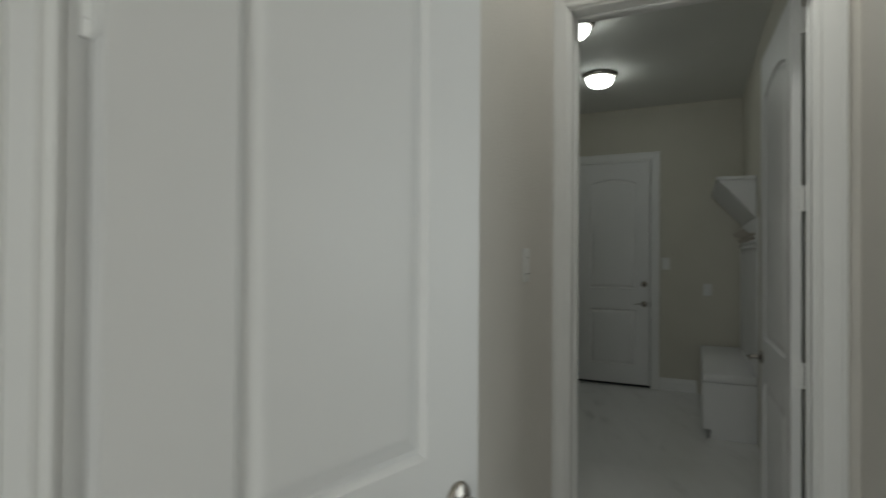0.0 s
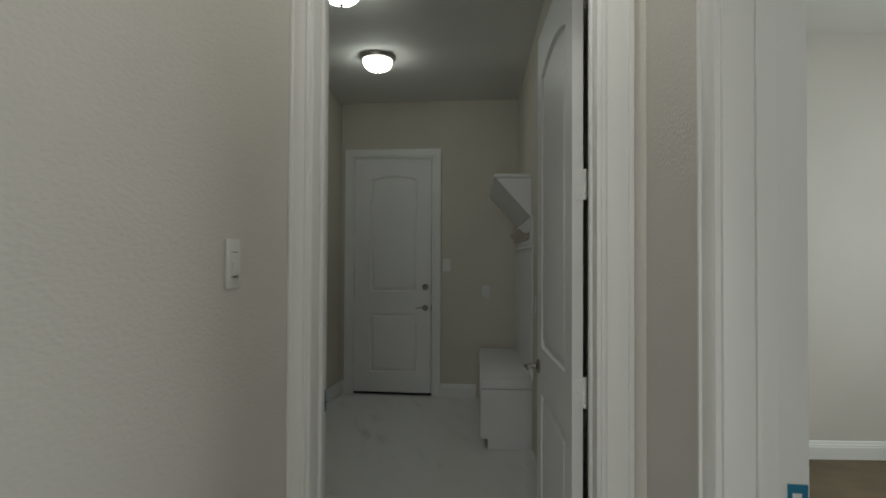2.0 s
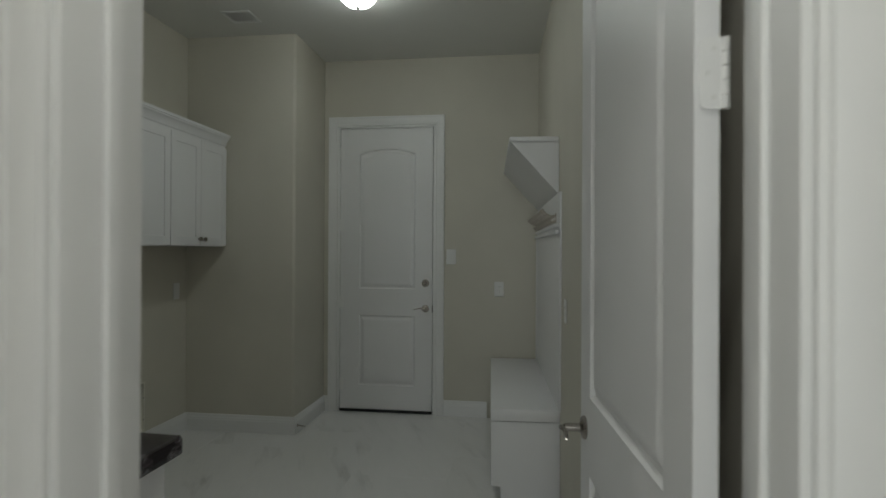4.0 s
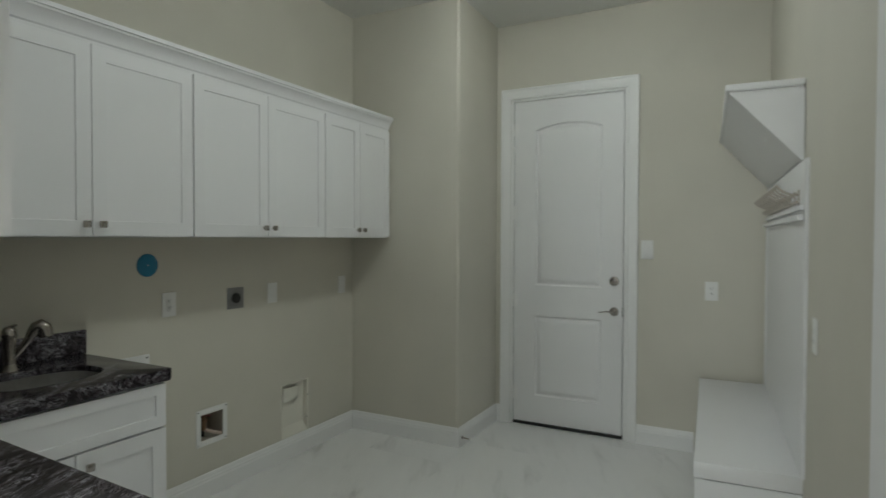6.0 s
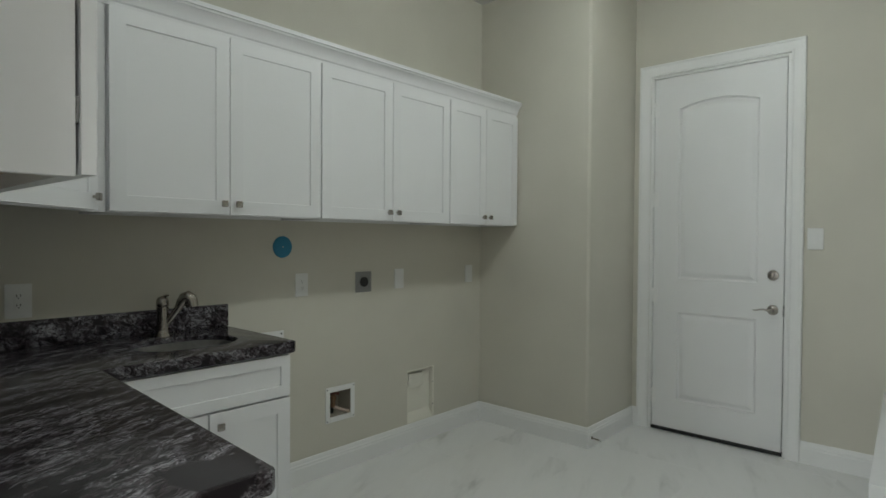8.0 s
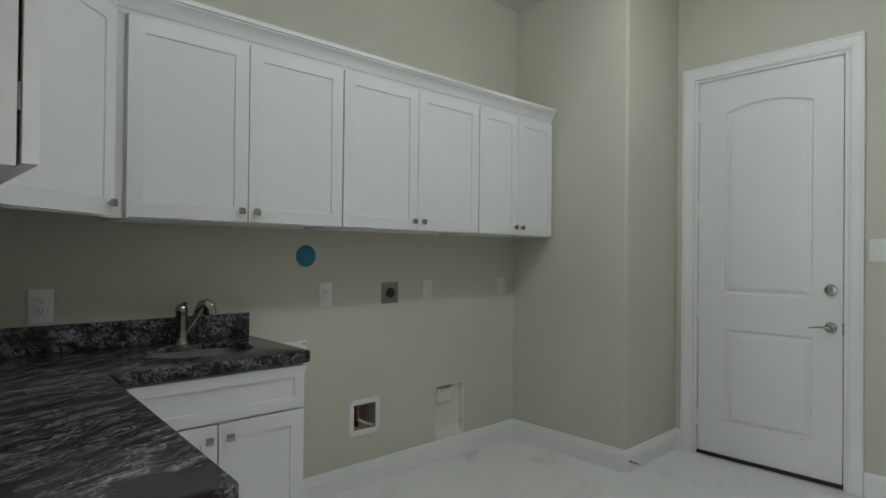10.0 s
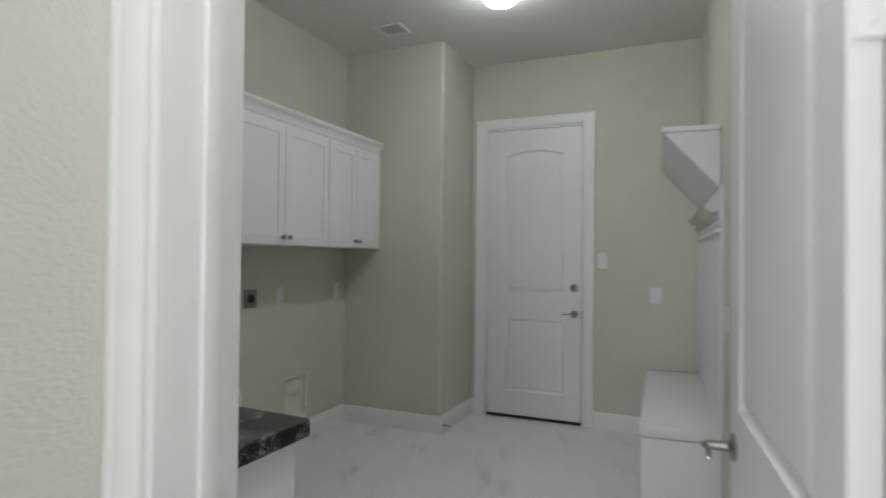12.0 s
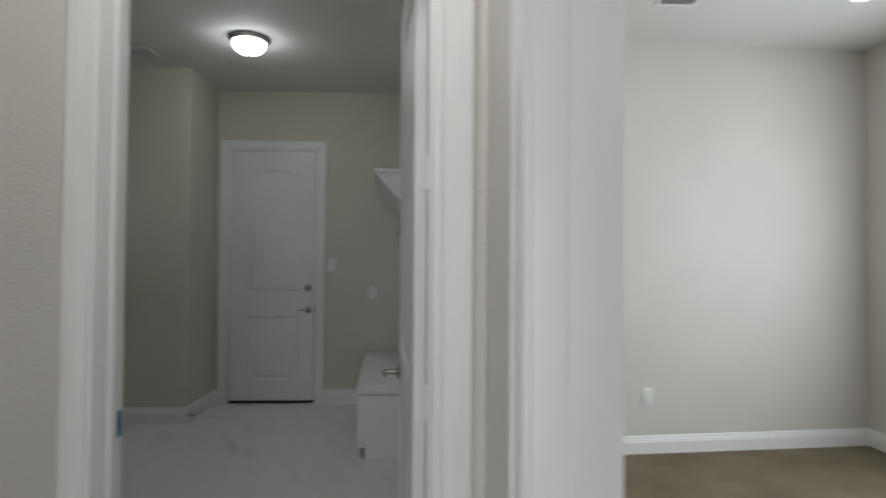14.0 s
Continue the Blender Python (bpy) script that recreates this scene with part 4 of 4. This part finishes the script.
def vent_recess():
    y0, y1, z0, z1 = VENTH
    b = thing("dryer_vent_box", pose(LX, (y0 + y1) / 2, 0, 0, 0, 90), "recessed off-white dryer vent box with a round duct collar", "vent box")
    w = (y1 - y0) / 2
    t, dp = 0.004, 0.036
    bm = bmesh.new()
    for q in ((-w, -w + t, 0.0, dp, z0, z1), (w - t, w, 0.0, dp, z0, z1), (-w + t, w - t, 0.0, dp, z1 - t, z1), (-w + t, w - t, dp - t, dp, z0, z1 - t)):
        box(bm, *q)
    part("recess", bm, MAT_DUST, b)
    bm = bmesh.new()
    prism(bm, [(0.0, z0), (dp - t, z0), (dp - t, z0 + 0.075), (0.0, z0 + 0.018)], "x", -w + t, w - t)
    part("sloped_base", bm, MAT_DUST, b, "dusty sloping base of the recess")
    bm = bmesh.new()
    for q in ((w - t, w + 0.009, z0, z1 + 0.004), (-w + t, w - t, z1 - t, z1 + 0.004)):
        box(bm, q[0], q[1], -0.002, 0.0, q[2], q[3], 0.0008, 1)
    part("flange", bm, MAT_DUST, b)
    bm = bmesh.new()
    lathe(bm, [(0.064, 0.0), (0.071, 0.004), (0.072, 0.040), (0.066, 0.046), (0.066, 0.085), (0.060, 0.085), (0.060, 0.0), (0.064, 0.0)], 32, pose(-w + 0.094, 0.016, z1 - 0.112) @ Matrix.Diagonal((1.0, 0.22, 1.0, 1.0)))
    part("collar", bm, MAT_DUST, b, "off-white oval duct collar", 40)
    for x, dz in ((-w + 0.012, 0.150), (w - 0.004, 0.105), (w - 0.004, 0.255)):
        bm = bmesh.new()
        lathe(bm, [(0.0045, 0.0), (0.0045, 0.003), (0.0, 0.0035)], 10, pose(x, dp - t if x < 0 else -0.001, z1 - dz, 90))
        part("screw", bm, MAT_DULL, b)


vent_recess()


def drain_plate():
    p = thing("wall_plate", on_west(5.515, 0.772), "white plastic access plate behind the worktop end", "wall plate")
    bm = bmesh.new()
    box(bm, -0.085, 0.085, -0.006, 0.0, -0.078, 0.078, 0.002)
    part("cover", bm, MAT_PLATE, p, "", 30)
    for sz in (-1, 1):
        bm = bmesh.new()
        lathe(bm, [(0.005, 0.0), (0.005, 0.0015), (0.0, 0.0016)], 10, pose(0.07, -0.0058, sz * 0.062, 90))
        part("screw", bm, MAT_SLOT, p)


drain_plate()


def spring_stop():
    s = thing("door_stop", pose(BX + 0.016, BY + 0.030, 0.062), "small metal door stop on the baseboard", "door stop")
    bm = bmesh.new()
    tube(bm, [(0, 0, 0), (0.06, 0.0, -0.004)], [0.005, 0.005], 10)
    lathe(bm, [(0.0, 0.0), (0.010, 0.0), (0.010, 0.005), (0.0, 0.005)], 14, pose(0, 0, 0, 0, 90))
    part("rod", bm, MAT_NICKEL, s, "", 40)
    bm = bmesh.new()
    lathe(bm, [(0.0, 0.0), (0.008, 0.0), (0.008, 0.014), (0.0, 0.015)], 14, pose(0.058, 0, -0.004, 0, 90))
    part("tip", bm, MAT_PLATE, s, "white rubber tip", 40)


spring_stop()


# ---- laundry: bench, shelf, hooks (square to their own wall) ----
def right_frame(y=RY):
    return pose(rwall(y), y, 0, 0, 0, RANG)


def mudroom():
    m = right_frame()
    far = FY - RY - 0.004
    # bench
    c = thing("bench", m, "white painted built-in bench with a toe kick", "bench")
    d, y0, z1 = 0.385, -0.105, 0.512
    bm = bmesh.new()
    prism(bm, [(-d, 0.075), (-d + 0.055, 0.075), (-d + 0.055, 0.0), (-0.002, 0.0), (-0.002, z1 - 0.072), (-d, z1 - 0.072)], "y", y0 + 0.012, far - 0.022)
    part("body", bm, MAT_CAB, c)
    bm = bmesh.new()
    box(bm, -d - 0.004, -0.002, y0 + 0.008, far - 0.020, z1 - 0.068, z1, 0.004)
    part("seat", bm, MAT_CAB, c, "", 30)
    # panel behind
    bm = bmesh.new()
    p = thing("back_panel", m, "white painted wall panel behind the bench", "panel")
    box(bm, -0.012, -0.001, y0 - 0.02, far - 0.03, z1 + 0.001, 1.735)
    part("board", bm, MAT_CAB, p)
    bm = bmesh.new()
    box(bm, -0.020, -0.0125, far - 0.075, far - 0.03, z1 + 0.001, 1.499, 0.002)
    part("stile", bm, MAT_CAB, p, "", 30)
    # two raised strips, added to give the two dark lines under the hooks
    for za, zb, dd in ((1.500, 1.522, 0.034), (1.540, 1.560, 0.026)):
        bm = bmesh.new()
        box(bm, -dd, -0.0125, y0 + 0.024, far - 0.035, za, zb, 0.004)
        part("raised_strip", bm, MAT_CAB, p, "", 30)
    # hooks
    for i in range(11):
        h = thing("coat_hook", m @ pose(-0.012, 0.055 + i * 0.122, 1.595), "aged nickel double coat hook on the white panel", "coat hook", "row of coat hooks")
        bm = bmesh.new()
        box(bm, -0.005, 0.0, -0.010, 0.010, -0.032, 0.032, 0.002)
        part("back_plate", bm, MAT_HOOK, h, "", 30)
        bm = bmesh.new()
        tube(bm, [(-0.003, 0, 0.012), (-0.03, 0, 0.012), (-0.060, 0, 0.026), (-0.084, 0, 0.052)], [0.006, 0.0052, 0.0052, 0.0075], 10)
        part("upper_prong", bm, MAT_HOOK, h, "", 40)
        bm = bmesh.new()
        tube(bm, [(-0.003, 0, -0.015), (-0.018, 0, -0.024), (-0.032, 0, -0.020), (-0.038, 0, -0.006)], [0.0065, 0.006, 0.006, 0.008], 10)
        part("lower_prong", bm, MAT_HOOK, h, "", 40)
    # wedge shelf
    s = thing("wall_shelf", m, "white wall shelf with a boxed sloping underside", "shelf")
    bm = bmesh.new()
    prism(bm, [(-0.275, 2.035), (-0.002, 2.035), (-0.002, 1.742), (-0.012, 1.742)], "y", 0.012, far - 0.022)
    part("brace", bm, MAT_CAB, s)
    bm = bmesh.new()
    box(bm, -0.288, -0.002, -0.004, far - 0.020, 2.036, 2.066, 0.009, 3)
    part("board", bm, MAT_CAB, s, "", 40)


mudroom()


# ---- ceiling fixtures ----
def dome_light(x, y):
    l = thing("ceiling_light", pose(x, y, CEIL), "lit flush-mount ceiling light with a frosted dome and nickel rim", "ceiling light", "pair of flush-mount lights")
    bm = bmesh.new()
    lathe(bm, [(0.0, 0.0), (0.146, 0.0), (0.146, -0.012), (0.140, -0.030), (0.128, -0.036), (0.119, -0.034), (0.0, -0.034)], 48)
    part("rim", bm, MAT_BRONZE, l, "brushed nickel rim", 40)
    bm = bmesh.new()
    lathe(bm, [(0.118, -0.035), (0.116, -0.052), (0.104, -0.082), (0.08, -0.104), (0.045, -0.119), (0.012, -0.124), (0.0, -0.124)], 48)
    part("dome", bm, MAT_GLOW, l, "lit frosted glass dome", 60)
    bm = bmesh.new()
    lathe(bm, [(0.0, -0.122), (0.013, -0.122), (0.013, -0.130), (0.008, -0.138), (0.0, -0.140)], 16)
    part("finial", bm, MAT_BRONZE, l, "", 40)


dome_light(-0.644, 6.575)
dome_light(-0.585, 5.34)


def can_light(x, y, label, lens):
    l = thing("recessed_light", pose(x, y, CEIL), label, "recessed light")
    bm = bmesh.new()
    lathe(bm, [(0.080, 0.0), (0.095, 0.0), (0.095, -0.004), (0.080, -0.006), (0.072, -0.002), (0.072, 0.0)], 40)
    part("trim_ring", bm, MAT_TRIM, l, "", 40)
    bm = bmesh.new()
    lathe(bm, [(0.0, -0.003), (0.072, -0.003)], 40)
    part("lens", bm, lens, l, "lit lens")


can_light(3.38, 5.62, "lit recessed ceiling light in the carpeted room", MAT_ROOM_CAN)
# unseen second light, added to fill the room
can_light(2.00, 3.00, "lit recessed ceiling light in the carpeted room", MAT_ROOM_CAN)
# both hall lights are added out of view, placed to even out the walls
can_light(0.42, 3.32, "unseen recessed ceiling light added to brighten the hall", MAT_HALL_FILL)
can_light(0.34, 0.60, "unseen recessed ceiling light added to brighten the hall", MAT_HALL_FILL)


def register(x, y, w, d, label, inside=MAT_SLOT, tilt=38):
    v = thing("ceiling_vent", pose(x, y, CEIL), label, "ceiling vent")
    bm = bmesh.new()
    f = 0.022
    for q in ((-w / 2, w / 2, -d / 2, -d / 2 + f), (-w / 2, w / 2, d / 2 - f, d / 2), (-w / 2, -w / 2 + f, -d / 2 + f, d / 2 - f), (w / 2 - f, w / 2, -d / 2 + f, d / 2 - f)):
        box(bm, q[0], q[1], q[2], q[3], -0.008, 0.0, 0.002, 1)
    part("frame", bm, MAT_TRIM, v, "", 30)
    # flat backing sheet; in black it paints the shade between the slats
    bm = bmesh.new()
    box(bm, -w / 2 + f, w / 2 - f, -d / 2 + f, d / 2 - f, -0.0015, 0.0)
    part("backing", bm, inside, v, "flat sheet behind the slats")
    n = 8
    for i in range(n):
        yy = -d / 2 + f + (i + 0.5) * (d - 2 * f) / n
        bm = bmesh.new()
        box(bm, -w / 2 + f, w / 2 - f, -0.009, 0.009, -0.0006, 0.0006)
        part("slat", bm, MAT_TRIM, v, "", 0, pose(0, yy, -0.006, tilt))


register(-1.592, 6.91, 0.21, 0.20, "white metal ceiling register with slats", MAT_TRIM, 12)
register(2.26, 5.75, 0.26, 0.16, "white metal ceiling register with slats in the carpeted room")


# ---- tiles ----
def tiles():
    fl = bpy.data.objects["floor"]
    w, d = 0.600, 1.200
    g = 0.0008
    def mesh(x0, x1, y0, y1):
        bm = bmesh.new()
        a, b = (x1 - x0) / 2, (y1 - y0) / 2
        c = 0.0004
        lo = [bm.verts.new((x, y, 0)) for x, y in ((-a, -b), (a, -b), (a, b), (-a, b))]
        mi = [bm.verts.new((x, y, 0.0036)) for x, y in ((-a, -b), (a, -b), (a, b), (-a, b))]
        hi = [bm.verts.new((x, y, 0.004)) for x, y in ((-a + c, -b + c), (a - c, -b + c), (a - c, b - c), (-a + c, b - c))]
        for p, q in ((lo, mi), (mi, hi)):
            for i in range(4):
                j = (i + 1) % 4
                bm.faces.new((p[i], p[j], q[j], q[i]))
        bm.faces.new(hi)
        return finish(bm, "tile", MAT_MARBLE)
    made = {}
    X0, X1, Y0, Y1 = LX - 0.02, RMX0 - 0.062, HY0 - 0.02, FY + 0.02
    i = 0
    x = X0 - 0.23
    while x < X1:
        off = (0.0, 0.4, 0.8)[i % 3]
        y = Y0 - d + off
        while y < Y1:
            a0, a1, b0, b1 = max(x, X0), min(x + w, X1), max(y, Y0), min(y + d, Y1)
            if a1 - a0 > 0.02 and b1 - b0 > 0.02 and not (b1 < NY0 and a1 < HX0 - 0.2 and b1 < 0.3):
                key = (round(a1 - a0, 3), round(b1 - b0, 3))
                if key not in made:
                    made[key] = mesh(a0 + g / 2, a1 - g / 2, b0 + g / 2, b1 - g / 2)
                t = new("tile", made[key])
                t.parent = fl
                t.location = ((a0 + a1) / 2, (b0 + b1) / 2, -0.004)
            y += d
        x += w
        i += 1


tiles()
